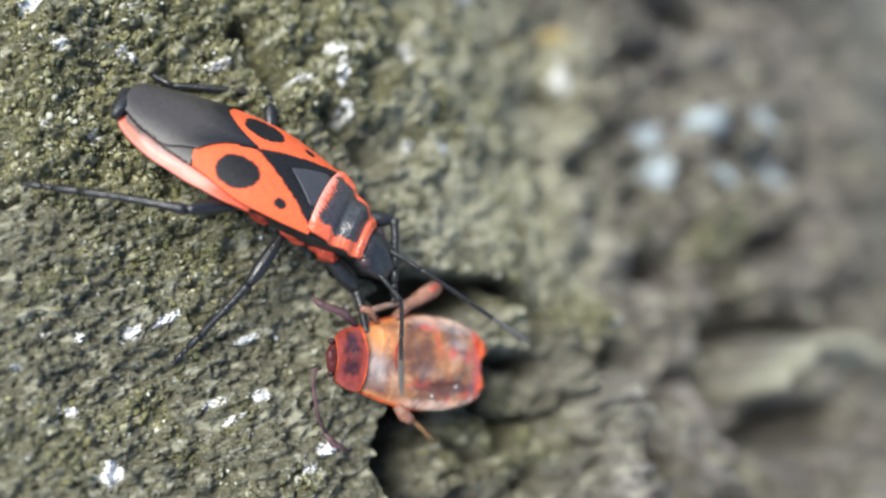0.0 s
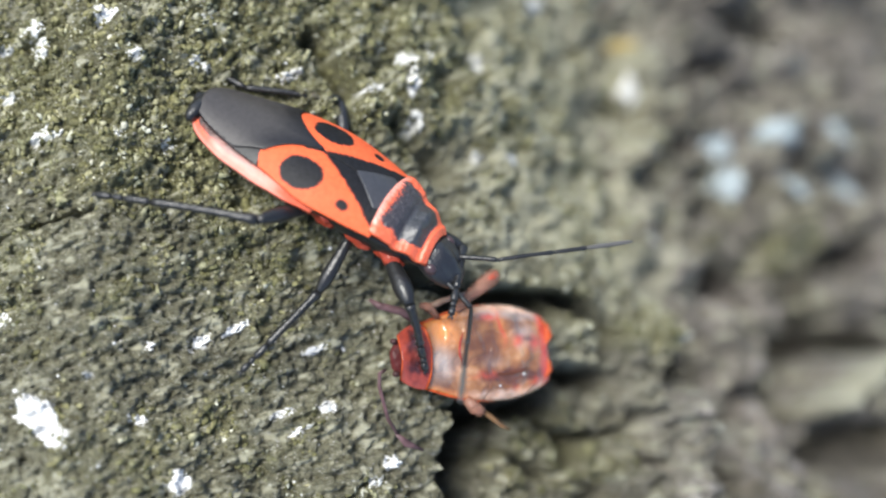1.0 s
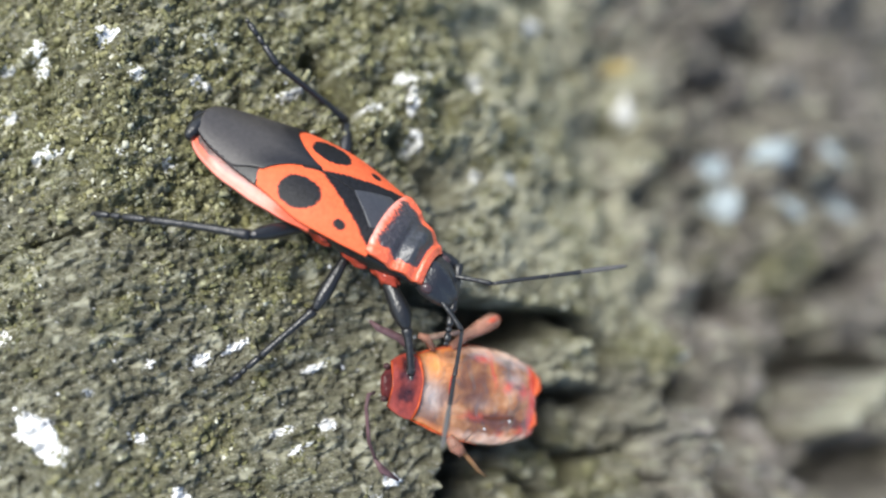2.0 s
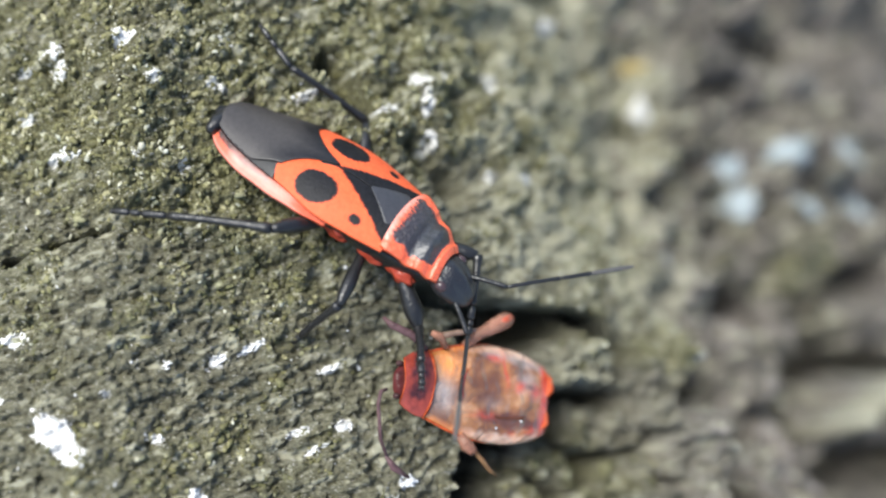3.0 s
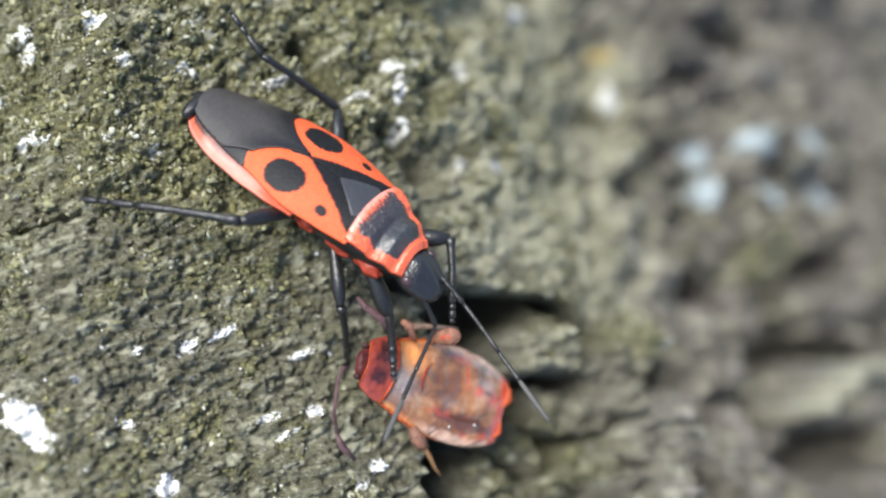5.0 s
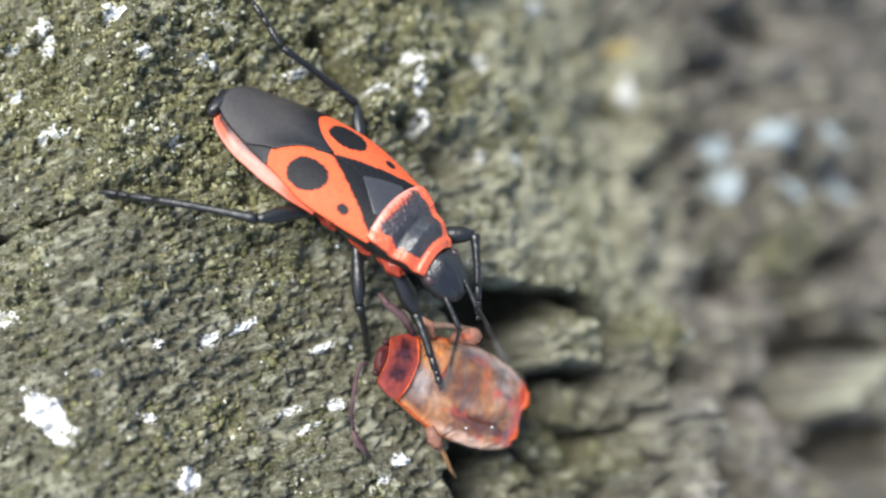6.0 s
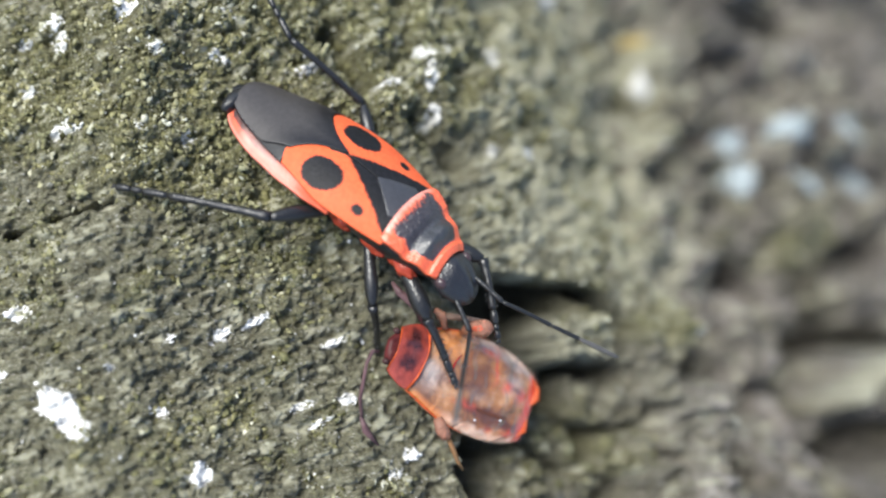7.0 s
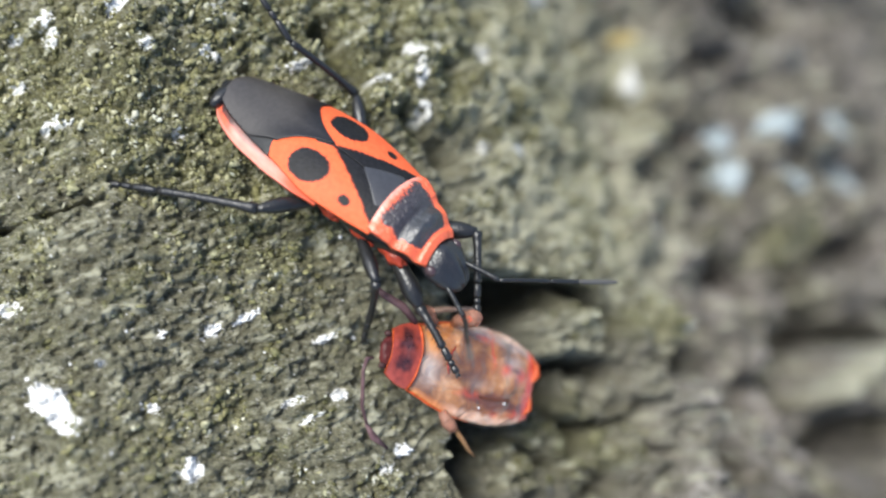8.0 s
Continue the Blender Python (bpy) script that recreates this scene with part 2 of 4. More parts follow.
def hollow(x, y):
    """1 inside the lower ground beside the ledge."""
    wob = 0.5 * fbm(x, y, 1.6, 3, 41)
    return step(-0.35, 0.40, x - 0.35 + wob + 0.55 * fbm(x, y, 0.7, 3, 45)) * step(-0.10, 0.14, -0.98 - 0.8 * np.maximum(x - 6.0, 0) + wob * 0.35 - y)


def moss_cover(x, y):
    left = step(-1.0, -5.5, x - 0.35 * y) * (0.32 * step(-4.5, -1.5, y + 0.25 * (x + 10)) + 0.68 * step(-0.6, 2.6, y + 0.30 * (x + 10)))
    top = step(2.2, 4.8, y) * step(11.0, 3.5, x)
    right = 0.9 * hump(x, y, 19.5, 3.0, 4.2, 1.8) + 0.7 * hump(x, y, 11, 8, 3.5, 4)
    mid = 1.0 * hump(x, y, 6.0, 2.6, 4.6, 3.8) + 0.85 * hump(x, y, 4.6, -6.6, 2.6, 1.5) + 0.6 * hump(x, y, 9.0, -2.0, 1.6, 1.2)
    low = 0.30 * step(-4.0, -6.5, y) * step(0, -2, x)
    n = fbm(x, y, 1.1, 4, 5)
    return np.clip((np.maximum.reduce([left, top, right, mid, low]) * 1.15 - 0.18 + n * 0.9), 0, 1)


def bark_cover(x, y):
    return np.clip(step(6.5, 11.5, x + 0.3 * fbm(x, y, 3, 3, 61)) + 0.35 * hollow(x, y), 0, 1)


# broken pieces lying in the hollow: centre, half length, half width, turn, top
STONES = ((4.8, -2.62, 1.60, 0.84, 2, -0.85), (7.9, -2.95, 0.85, 0.62, -10, -2.2), (6.3, -4.75, 1.55, 0.80, -8, -2.3), (3.2, -4.1, 0.9, 0.7, 10, -3.3),
          (8.3, -4.1, 0.9, 0.85, 20, -2.4), (4.2, -6.0, 1.35, 0.75, -15, -2.3), (2.6, -7.5, 1.3, 0.9, 10, -2.1), (5.2, -7.6, 1.2, 0.75, 25, -2.5),
          (7.2, -6.6, 1.2, 0.9, 5, -2.6), (8.5, -8.0, 1.5, 1.0, -15, -2.2), (2.4, -6.1, 0.6, 0.5, 30, -3.2), (6.4, -8.9, 1.6, 0.6, 0, -2.6), (9.2, -5.9, 0.9, 1.0, 0, -2.4))


def heap(x, y):
    """Rough broken pieces with flat crumbling tops and deep gaps between them."""
    wx = x + 0.40 * fbm(x, y, 1.3, 4, 141, 0.65)
    wy = y + 0.40 * fbm(x, y, 1.3, 4, 142, 0.65)
    z = -7.0 + 0.6 * fbm(x, y, 0.8, 3, 143)
    for i, (cx, cy, rx, ry, turn, top) in enumerate(STONES):
        c, s_ = math.cos(radians(turn)), math.sin(radians(turn))
        u, v = ((wx - cx) * c + (wy - cy) * s_) / rx, (-(wx - cx) * s_ + (wy - cy) * c) / ry
        r4 = (u ** 4 + v ** 4) ** 0.25
        slope = 0.22 * math.sin(2.3 * i) * u + 0.22 * math.cos(1.7 * i) * v
        z = np.maximum(z, top + slope - 0.25 * r4 ** 2 - 6.5 * step(0.78, 1.22, r4 + 0.22 * fbm(x, y, 0.7, 3, 150 + i)))
    knobs, crumbs = cells(wx, wy, 0.42, 145), cells(x + 0.15 * wy, y, 0.24, 147)
    return z + 0.95 * (0.5 - knobs ** 1.4) + 0.28 * (0.5 - crumbs) + 0.65 * fbm(x, y, 0.9, 5, 146, 0.62)


# pits and clefts of the far side: from, to, half width, depth
PITS = ((20.6, -6.6, 28.0, -5.6, 1.7, 6.5), (17.4, -2.6, 21.8, -1.2, 0.8, 4.5), (21.8, -1.2, 27.0, -1.3, 0.8, 5.0), (15.4, 0.8, 16.4, 0.2, 1.0, 4.5), (20.8, -0.9, 22.0, -0.6, 1.0, 3.5),
        (21.5, 2.2, 26.0, 3.6, 1.2, 4.0), (12.2, -5.4, 14.0, -4.8, 0.8, 4.0), (10.5, -3.2, 12.0, -3.4, 0.7, 3.0), (17.5, 13.5, 22.0, 14.0, 1.3, 4.0),
        (11.5, -7.2, 13.5, -7.6, 0.8, 3.5), (14.5, 10.6, 17.0, 11.0, 0.8, 3.0), (20.6, 7.0, 21.6, 6.6, 0.6, 2.5), (13.6, 7.4, 14.6, 6.8, 0.7, 2.5))


def ledge_gap(x, y):
    """Distance to the crest of the pale ledge."""
    return np.minimum(line_gap(x, y, 19.4, -4.4, 23.8, -2.2), line_gap(x, y, 23.8, -2.2, 31.0, -2.8))


def height(x, y):
    lower = hollow(x, y)
    z = -0.9 * hump(x, y, -7, -4, 4, 3.5) + 0.9 * hump(x, y, 0.5, 6.5, 4.5, 3.0)
    fall = 0.876 * (x + 2.0) + 0.482 * (y - 6.5)
    fall = np.minimum(fall, 12 + 0.45 * (fall - 12))
    z = z - 0.55 * (np.sqrt(fall * fall + 1.0) + fall) / 2 - 0.02 * np.maximum(x - 20, 0) ** 1.5
    # the lower ground beside the ledge: stones heaped in a deep dark hollow
    lower = lower * step(9.8, 8.2, x - 0.5 * fbm(x, y, 1.5, 3, 49))
    low = lower > 0
    z[low] = z[low] * (1 - lower[low]) + lower[low] * heap(x[low], y[low])
    # the ground falls away past the hind foot
    z = z - 0.70 * np.maximum(-9.8 - x, 0) * step(-9.2, -12, x)
    # dips under the planted feet, a pit under the head
    z = z - 0.55 * hump(x, y, -9.6, 0.9, 2.2, 0.9) - 0.75 * hump(x, y, -2.4, -3.7, 0.9, 0.8)
    z = z - 2.6 * step(0.55, 0.1, line_gap(x, y, -1.2, -0.75, 1.0, -1.3) + 0.2 * fbm(x, y, 0.7, 3, 27))
    # crack behind the bug and thin fissures
    gap = np.minimum(line_gap(x, y, -4.3, 6.3, -3.4, 4.6), line_gap(x, y, -1.6, 3.9, 0.1, 2.6)) + 0.25 * fbm(x, y, 0.8, 3, 23)
    z = z - 1.7 * step(0.6, 0.05, gap)
    fiss = np.minimum(line_gap(x, y, -13.26, -0.29, -11.34, 0.35), line_gap(x, y, -11.34, 0.35, -10.54, 0.64)) + 0.12 * fbm(x, y, 0.7, 3, 29)
    z = z - 0.9 * step(0.15, 0.0, fiss)
    # lumps, pits and the ledge of the far side
    far = step(6.0, 10.0, x)
    d = cells(x + 0.9 * fbm(x, y, 2.5, 4, 71), y + 0.9 * fbm(x, y, 2.5, 4, 72), 2.9, 73)
    e = cells(x + 0.5 * fbm(x, y, 1.2, 3, 74), y + 0.5 * fbm(x, y, 1.2, 3, 75), 1.3, 76)
    z = z + far * (2.4 * (0.55 - d) + 1.2 * (0.5 - e) + 2.2 * fbm(x, y, 5, 4, 77) + 1.4 * fbm(x, y, 1.6, 4, 78, 0.6))
    wob = 0.6 * fbm(x, y, 2.0, 4, 79, 0.6)
    z = z + 2.6 * step(0.75, 0.1, ledge_gap(x, y) + wob)
    for ax, ay, bx, by, wide, deep in PITS:
        z = z - deep * step(wide, 0.25 * wide, line_gap(x, y, ax, ay, bx, by) + 1.2 * wob)
    # lumps behind the bug, a dip under it
    z = z + step(1.5, 4.0, y) * step(-4, -1, x) * (0.9 * (0.5 - cells(x + 0.5 * fbm(x, y, 1.5, 2, 51), y, 1.5, 52)) + 0.5 * fbm(x, y, 1.1, 3, 53))
    z = z - 0.7 * hump(x, y, -7.2, 3.4, 2.2, 1.7) - 0.25 * hump(x, y, -4.3, 1.2, 3.5, 2.0, -38)
    # relief: lumps, branching moss cushions and streaky crust
    moss = moss_cover(x, y)
    z = z + 0.55 * fbm(x, y, 3.2, 4, 11) + (0.20 + 0.16 * lower) * fbm(x, y, 0.9, 4, 13)
    wx, wy = x + 0.42 * fbm(x, y, 0.6, 3, 15), y + 0.42 * fbm(x, y, 0.6, 3, 16)
    along, across = 0.52 * (wx * 0.93 + wy * 0.37), wy * 0.93 - wx * 0.37
    tuft, sprig = cells(along, across, 0.46, 31), cells(along * 1.2, across, 0.21, 33)
    lump = cells(wx, wy, 1.15, 35)
    grain = fbm(x * 0.8 + y * 0.35, y * 1.5 - x * 0.5, 0.42, 4, 37, 0.62)
    z = z + moss * (0.40 * (0.6 - tuft ** 1.6) + 0.18 * (0.55 - sprig ** 1.4) + 0.30 * (0.55 - lump ** 1.3) + 0.34 * grain + 0.12 * fbm(x, y, 0.24, 3, 36))
    z = z + (1 - moss) * (0.50 * grain + 0.13 * (0.5 - sprig) + 0.16 * (0.5 - tuft) + 0.14 * fbm(x, y, 0.22, 2, 39))
    return z


def axis(fine_a, fine_b, fine, mid_b, mid, reach):
    """Grid lines: fine where the camera looks closely, coarser and coarser out to the horizon."""
    a, d = list(np.arange(fine_a, fine_b, fine)), fine
    while a[-1] < mid_b:
        a.append(a[-1] + d)
        d = min(mid, d * 1.02)
    out, d, v = [], mid, a[-1] + mid
    while v < reach:
        out.append(v)
        d *= 1.35
        v += d
    low, d, v = [], fine, fine_a
    while v > -reach:
        d *= 1.35
        v -= d
        low.append(v)
    return np.array(low[::-1] + a + out)


def build_ground():
    xs = axis(-14.5, 7.0, 0.042, 36.0, 0.13, 600.0)
    ys = axis(-9.5, 9.0, 0.042, 19.0, 0.11, 600.0)
    X, Y = np.meshgrid(xs, ys)
    Z = np.zeros_like(X)
    near = (np.abs(X) < 70) & (np.abs(Y) < 70)
    Z[near] = height(X[near], Y[near])
    Z[~near] = -24
    fade = step(25, 70, np.maximum(np.abs(X), np.abs(Y)))
    Z = Z * (1 - fade) - 24 * fade
    # the ledge overhangs the hollow: its foot is eaten away under the lip
    deep = np.clip(-1.7 - Z, 0, 4.0) * hollow(X, Y) * step(8.0, 6.0, X) * step(-1.85, -1.5, Y) * (1 - fade)
    Yu, Xu = Y + 0.55 * deep, X - 0.12 * deep
    ny, nx = X.shape
    me = bpy.data.meshes.new("ground")
    me.vertices.add(nx * ny)
    me.vertices.foreach_set("co", (np.stack([Xu, Yu, Z], -1).reshape(-1) * MM).astype(np.float32))
    i = np.arange(nx * ny).reshape(ny, nx)
    quads = np.stack([i[:-1, :-1], i[:-1, 1:], i[1:, 1:], i[1:, :-1]], -1).reshape(-1)
    me.loops.add(len(quads))
    me.loops.foreach_set("vertex_index", quads.astype(np.int32))
    me.polygons.add(len(quads) // 4)
    me.polygons.foreach_set("loop_start", np.arange(0, len(quads), 4, dtype=np.int32))
    me.polygons.foreach_set("use_smooth", np.ones(len(quads) // 4, dtype=bool))
    me.update()
    me.validate()
    pale = np.maximum(0.7 * step(0.42, 0.62, fbm(X, Y, 0.9, 4, 91) + 0.1 * fbm(X, Y, 0.2, 2, 92)), 0.75 * step(0.24, 0.56, fbm(X * 0.8 + Y * 0.35, Y * 1.6 - X * 0.5, 0.40, 3, 93)))
    pale = np.maximum(pale, 0.9 * step(0.85, 0.15, ledge_gap(X, Y) + 0.6 * fbm(X, Y, 2.0, 4, 79, 0.6) + 0.6 * np.abs(fbm(X, Y, 0.8, 3, 94))))
    pale = np.maximum(pale, np.maximum(np.maximum(0.85 * hump(X, Y, 5.0, -2.8, 1.4, 0.9), 0.6 * hump(X, Y, 10.5, -4.5, 2.6, 2.0)), 0.70 * step(-2.0, 2.5, X) * step(15.0, 10.0, X) * step(-1.6, -0.5, Y)) * step(-0.45, 0.25, fbm(X, Y, 0.6, 3, 95)))
    pale = pale * (1 - fade)
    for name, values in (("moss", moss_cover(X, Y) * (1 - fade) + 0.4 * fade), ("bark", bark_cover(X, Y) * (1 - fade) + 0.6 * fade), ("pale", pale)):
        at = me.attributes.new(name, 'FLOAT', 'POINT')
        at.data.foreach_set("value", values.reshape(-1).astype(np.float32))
    me.materials.append(MAT_GROUND)
    ob = new("ground", me)
    tagged(ob, "grey weathered stone-like bark with cracks and green moss", "ground", kind="structure")
    return ob


def scatter_mesh(name, points, sizes, mat, label, flat=0.75, seed=3, long=1.0, tilt=0.0):
    """Many small rounded grains in one mesh."""
    rng = np.random.default_rng(seed)
    bm = bmesh.new()
    bmesh.ops.create_icosphere(bm, subdivisions=1, radius=1.0)
    v0 = np.array([v.co[:] for v in bm.verts])
    f0 = np.array([[v.index for v in f.verts] for f in bm.faces])
    bm.free()
    n, k = len(points), len(v0)
    ang = rng.uniform(0, 6.283, n)
    c, s = np.cos(ang), np.sin(ang)
    stretch = rng.uniform(0.65, 1.35, (n, 1, 3)) * np.array([long, 1, flat])
    lump = 1 + rng.uniform(-0.52, 0.52, (n, k, 1))
    v = v0[None] * stretch * lump * sizes[:, None, None]
    up = rng.uniform(0, tilt, n)
    cu, su = np.cos(up)[:, None], np.sin(up)[:, None]
    v = np.stack([v[..., 0] * cu - v[..., 2] * su, v[..., 1], v[..., 0] * su + v[..., 2] * cu], -1)
    v = np.stack([v[..., 0] * c[:, None] - v[..., 1] * s[:, None], v[..., 0] * s[:, None] + v[..., 1] * c[:, None], v[..., 2]], -1)
    v = (v + points[:, None, :]).reshape(-1, 3) * MM
    f = (f0[None] + (np.arange(n) * k)[:, None, None]).reshape(-1)
    me = bpy.data.meshes.new(name)
    me.vertices.add(len(v))
    me.vertices.foreach_set("co", v.reshape(-1).astype(np.float32))
    me.loops.add(len(f))
    me.loops.foreach_set("vertex_index", f.astype(np.int32))
    me.polygons.add(len(f) // 3)
    me.polygons.foreach_set("loop_start", np.arange(0, len(f), 3, dtype=np.int32))
    me.polygons.foreach_set("use_smooth", np.ones(len(f) // 3, dtype=bool))
    me.update()
    me.materials.append(mat)
    ob = new(name, me)
    tagged(ob, label, "moss" if "moss" in name else "grit", kind="stuff")
    return ob


def build_moss():
    rng = np.random.default_rng(11)
    n = 110000
    x, y = rng.uniform(-14.5, 13, n), rng.uniform(-9, 11, n)
    cover = moss_cover(x, y)
    keep = rng.uniform(0, 1, n) < (1 - 0.75 * step(-0.5, 2.0, x) * step(-1.6, -0.5, y)) * cover * (0.25 + 0.75 * (cells(x, y, 0.60, 31) < 0.5))
    x, y = x[keep][:17000], y[keep][:17000]
    r = rng.uniform(0.020, 0.058, len(x)) * (1 + 1.2 * rng.uniform(0, 1, len(x)) ** 4)
    z = height(x, y) - r * 0.15
    scatter_mesh("moss", np.stack([x, y, z], -1), r, MAT_MOSS, "yellow-green granular moss cushions on the stone", 0.55, 3, 1.9, 1.2)


def build_grit():
    # white grains added for the tiny bright glints of the ground
    rng = np.random.default_rng(12)
    n = 350
    x, y = rng.uniform(-14, 7, n), rng.uniform(-9, 9, n)
    r = rng.uniform(0.015, 0.055, n) * (0.6 + rng.uniform(0, 1, n) ** 3)
    z = height(x, y) + r * 0.3
    scatter_mesh("glint_grit", np.stack([x, y, z], -1), r, MAT_WHITE, "tiny pale grains added as sparkles on the stone", 0.7, 5)


def crust_patch(x, y, rx, ry, turn, mat, seed, label, even=0.0):
    """A small pale crust, for lichen and for wet glints alike: an uneven sheet whose edge sinks into the ground."""
    rings, seg = 16, 56
    c, s = math.cos(radians(turn)), math.sin(radians(turn))
    th = np.linspace(0, 2 * np.pi, seg, endpoint=False)
    size = math.sqrt(rx * ry)
    rim = height(x + rx * np.cos(th), y + ry * np.sin(th))
    tilt_x, tilt_y = 2 * np.mean(rim * np.cos(th)) / rx, 2 * np.mean(rim * np.sin(th)) / ry
    bm = bmesh.new()
    grid = []
    for k in range(1, rings + 1):
        q = k / rings
        u, v = 1.35 * rx * q * np.cos(th), 1.35 * ry * q * np.sin(th)
        px, py = x + u * c - v * s, y + u * s + v * c
        grown = 0.75 - 1.25 * q ** 2 + (1.35 - 0.75 * even) * fbm(px, py, 0.85 * size, 3, seed, 0.55)
        own = height(px, py)
        base = rim.mean() + 0.5 * ((u * c - v * s) * tilt_x + (u * s + v * c) * tilt_y) + 0.35 * size
        pz = own * (1 - even) + even * np.where(grown > 0, np.maximum(base, own), own - 0.1) + 0.26 * size * np.clip(grown, -0.5, 0.7)
        grid.append([bm.verts.new((a * MM, b_ * MM, d * MM)) for a, b_, d in zip(px, py, pz)])
    for k in range(rings - 1):
        for i in range(seg):
            j = (i + 1) % seg
            bm.faces.new((grid[k][i], grid[k + 1][i], grid[k + 1][j], grid[k][j]))
    bm.faces.new(grid[0])
    for f in bm.faces:
        f.smooth = True
    me = bpy.data.meshes.new("crust_patch")
    bm.to_mesh(me)
    bm.free()
    me.materials.append(mat)
    ob = new("crust_patch", me)
    return tagged(ob, label, "lichen", group="pale lichen crusts")


def build_crusts():
    white, blue = "bright white lichen-like crust standing for wet glints on the mossy stone", "blue-grey oval lichen crust on rough bark"
    pale = "small pale grey lichen-like speck standing for a soft glint on the mossy stone"
    # near crusts: their white colour stands in for blown-out glints on wet ground
    near = ((-11.7, -5.25, 0.68, 0.40, -48), (-11.1, -5.95, 0.26, 0.24, 0),
            (-10.7, 6.25, 0.42, 0.32, 10), (-12.5, 6.1, 0.30, 0.36, -40), (-12.2, 5.5, 0.34, 0.26, -40), (-13.2, 5.6, 0.22, 0.20, 0),
            (-9.65, 5.05, 0.26, 0.20, 0), (-12.0, 2.8, 0.40, 0.19, 15), (-13.1, 4.0, 0.26, 0.24, 0), (-10.0, 2.75, 0.14, 0.12, 0),
            (-7.7, 5.1, 0.42, 0.22, -20), (-7.6, 6.4, 0.20, 0.24, 0), (-8.6, 2.5, 0.22, 0.16, 30), (-5.1, 5.0, 0.34, 0.22, 20),
            (-1.4, 5.95, 0.34, 0.34, 30), (-1.2, 5.2, 0.26, 0.44, 10), (-2.5, 4.9, 0.46, 0.22, 20), (-1.0, 4.0, 0.28, 0.36, 0), (-0.5, 6.4, 0.18, 0.18, 0),
            (1.9, 6.9, 0.36, 0.32, 0), (1.5, 3.3, 0.26, 0.26, 0), (3.0, 3.5, 0.36, 0.28, 0), (6.1, 11.4, 0.8, 0.6, 0),
            (-9.0, -5.4, 0.24, 0.20, -30), (-7.9, -7.2, 0.36, 0.30, 40), (-7.3, -3.15, 0.36, 0.18, 30), (-6.3, -2.7, 0.40, 0.12, 30),
            (-10.4, -4.2, 0.13, 0.10, 0), (-8.8, -3.3, 0.14, 0.12, 0), (-4.9, -5.2, 0.36, 0.10, 25), (-4.4, -5.7, 0.26, 0.09, 30), (-3.6, -5.0, 0.22, 0.15, 30),
            (-1.6, -6.6, 0.24, 0.20, 20), (-2.2, -7.2, 0.20, 0.14, 10), (-4.0, -3.3, 0.34, 0.10, 20), (-12.9, -2.6, 0.30, 0.22, 20), (-13.4, -4.4, 0.30, 0.16, 0))
    for i, (x, y, rx, ry, turn) in enumerate(near):
        big = 0.82 if y > 3 else 1.0
        crust_patch(x, y, big * rx, big * ry, turn, MAT_WHITE if (rx * ry > 0.10 and x < -5) or y < -2 else MAT_PALE, 100 + i, white if (rx * ry > 0.10 and x < -5) or y < -2 else pale)
    yellow = "yellow-orange lichen crust among the moss"
    crust_patch(11.7, 11.4, 0.52, 0.27, 20, MAT_YELLOW, 300, yellow)
    far = ((19.7, 5.6, 1.20, 0.48, -12), (16.5, 5.3, 0.42, 1.00, 8), (18.5, 7.7, 0.80, 0.58, 0), (16.4, 7.1, 0.70, 0.50, 0), (23.4, 8.4, 0.70, 0.85, 15),
           (25.0, 6.4, 0.5, 0.7, 0), (21.2, 11.5, 0.60, 0.45, 0))
    for i, (x, y, rx, ry, turn) in enumerate(((11.6, 9.0, 0.42, 0.60, 20), (11.2, 2.0, 0.36, 0.36, 0), (11.4, 5.9, 0.34, 0.28, 0), (10.4, -2.2, 0.32, 0.42, 0))):
        crust_patch(x, y, rx, ry, turn, MAT_PALE, 250 + i, "pale pinkish grey lichen crust on rough bark", 0.8)
    for i, (x, y, rx, ry, turn) in enumerate(far):
        crust_patch(x, y, rx, ry, turn, MAT_BLUE, 200 + i, blue, 0.8)


build_ground()
build_moss()
build_grit()
build_crusts()


# ---- mesh helpers for the insects, in millimetres ----
def part(name, bm, mat, parent, label=""):
    """Links a bmesh as one mesh object under a thing or a part."""
    for v in bm.verts:
        v.co *= MM
    for f in bm.faces:
        f.smooth = True
    me = bpy.data.meshes.new(name)
    bm.to_mesh(me)
    bm.free()
    me.materials.append(mat)
    ob = new(name, me)
    ob.parent = parent
    if label:
        ob["label"] = label
    return ob


def curve_at(knots, x):
    return float(np.interp(x, [k[0] for k in knots], [k[1] for k in knots]))


def smooth_at(knots, x):
    """Smooth value through knots (x, value) in rising x."""
    xs = [k[0] for k in knots]
    vs = [k[1] for k in knots]
    if x <= xs[0]:
        return vs[0]
    if x >= xs[-1]:
        return vs[-1]
    i = max(j for j in range(len(xs) - 1) if xs[j] <= x)
    slope = [(vs[min(j + 1, len(xs) - 1)] - vs[max(j - 1, 0)]) / (xs[min(j + 1, len(xs) - 1)] - xs[max(j - 1, 0)]) for j in range(len(xs))]
    h = xs[i + 1] - xs[i]
    t = (x - xs[i]) / h
    return (vs[i] * (1 + 2 * t) * (1 - t) ** 2 + slope[i] * h * t * (1 - t) ** 2 + vs[i + 1] * t * t * (3 - 2 * t) + slope[i + 1] * h * t * t * (t - 1))


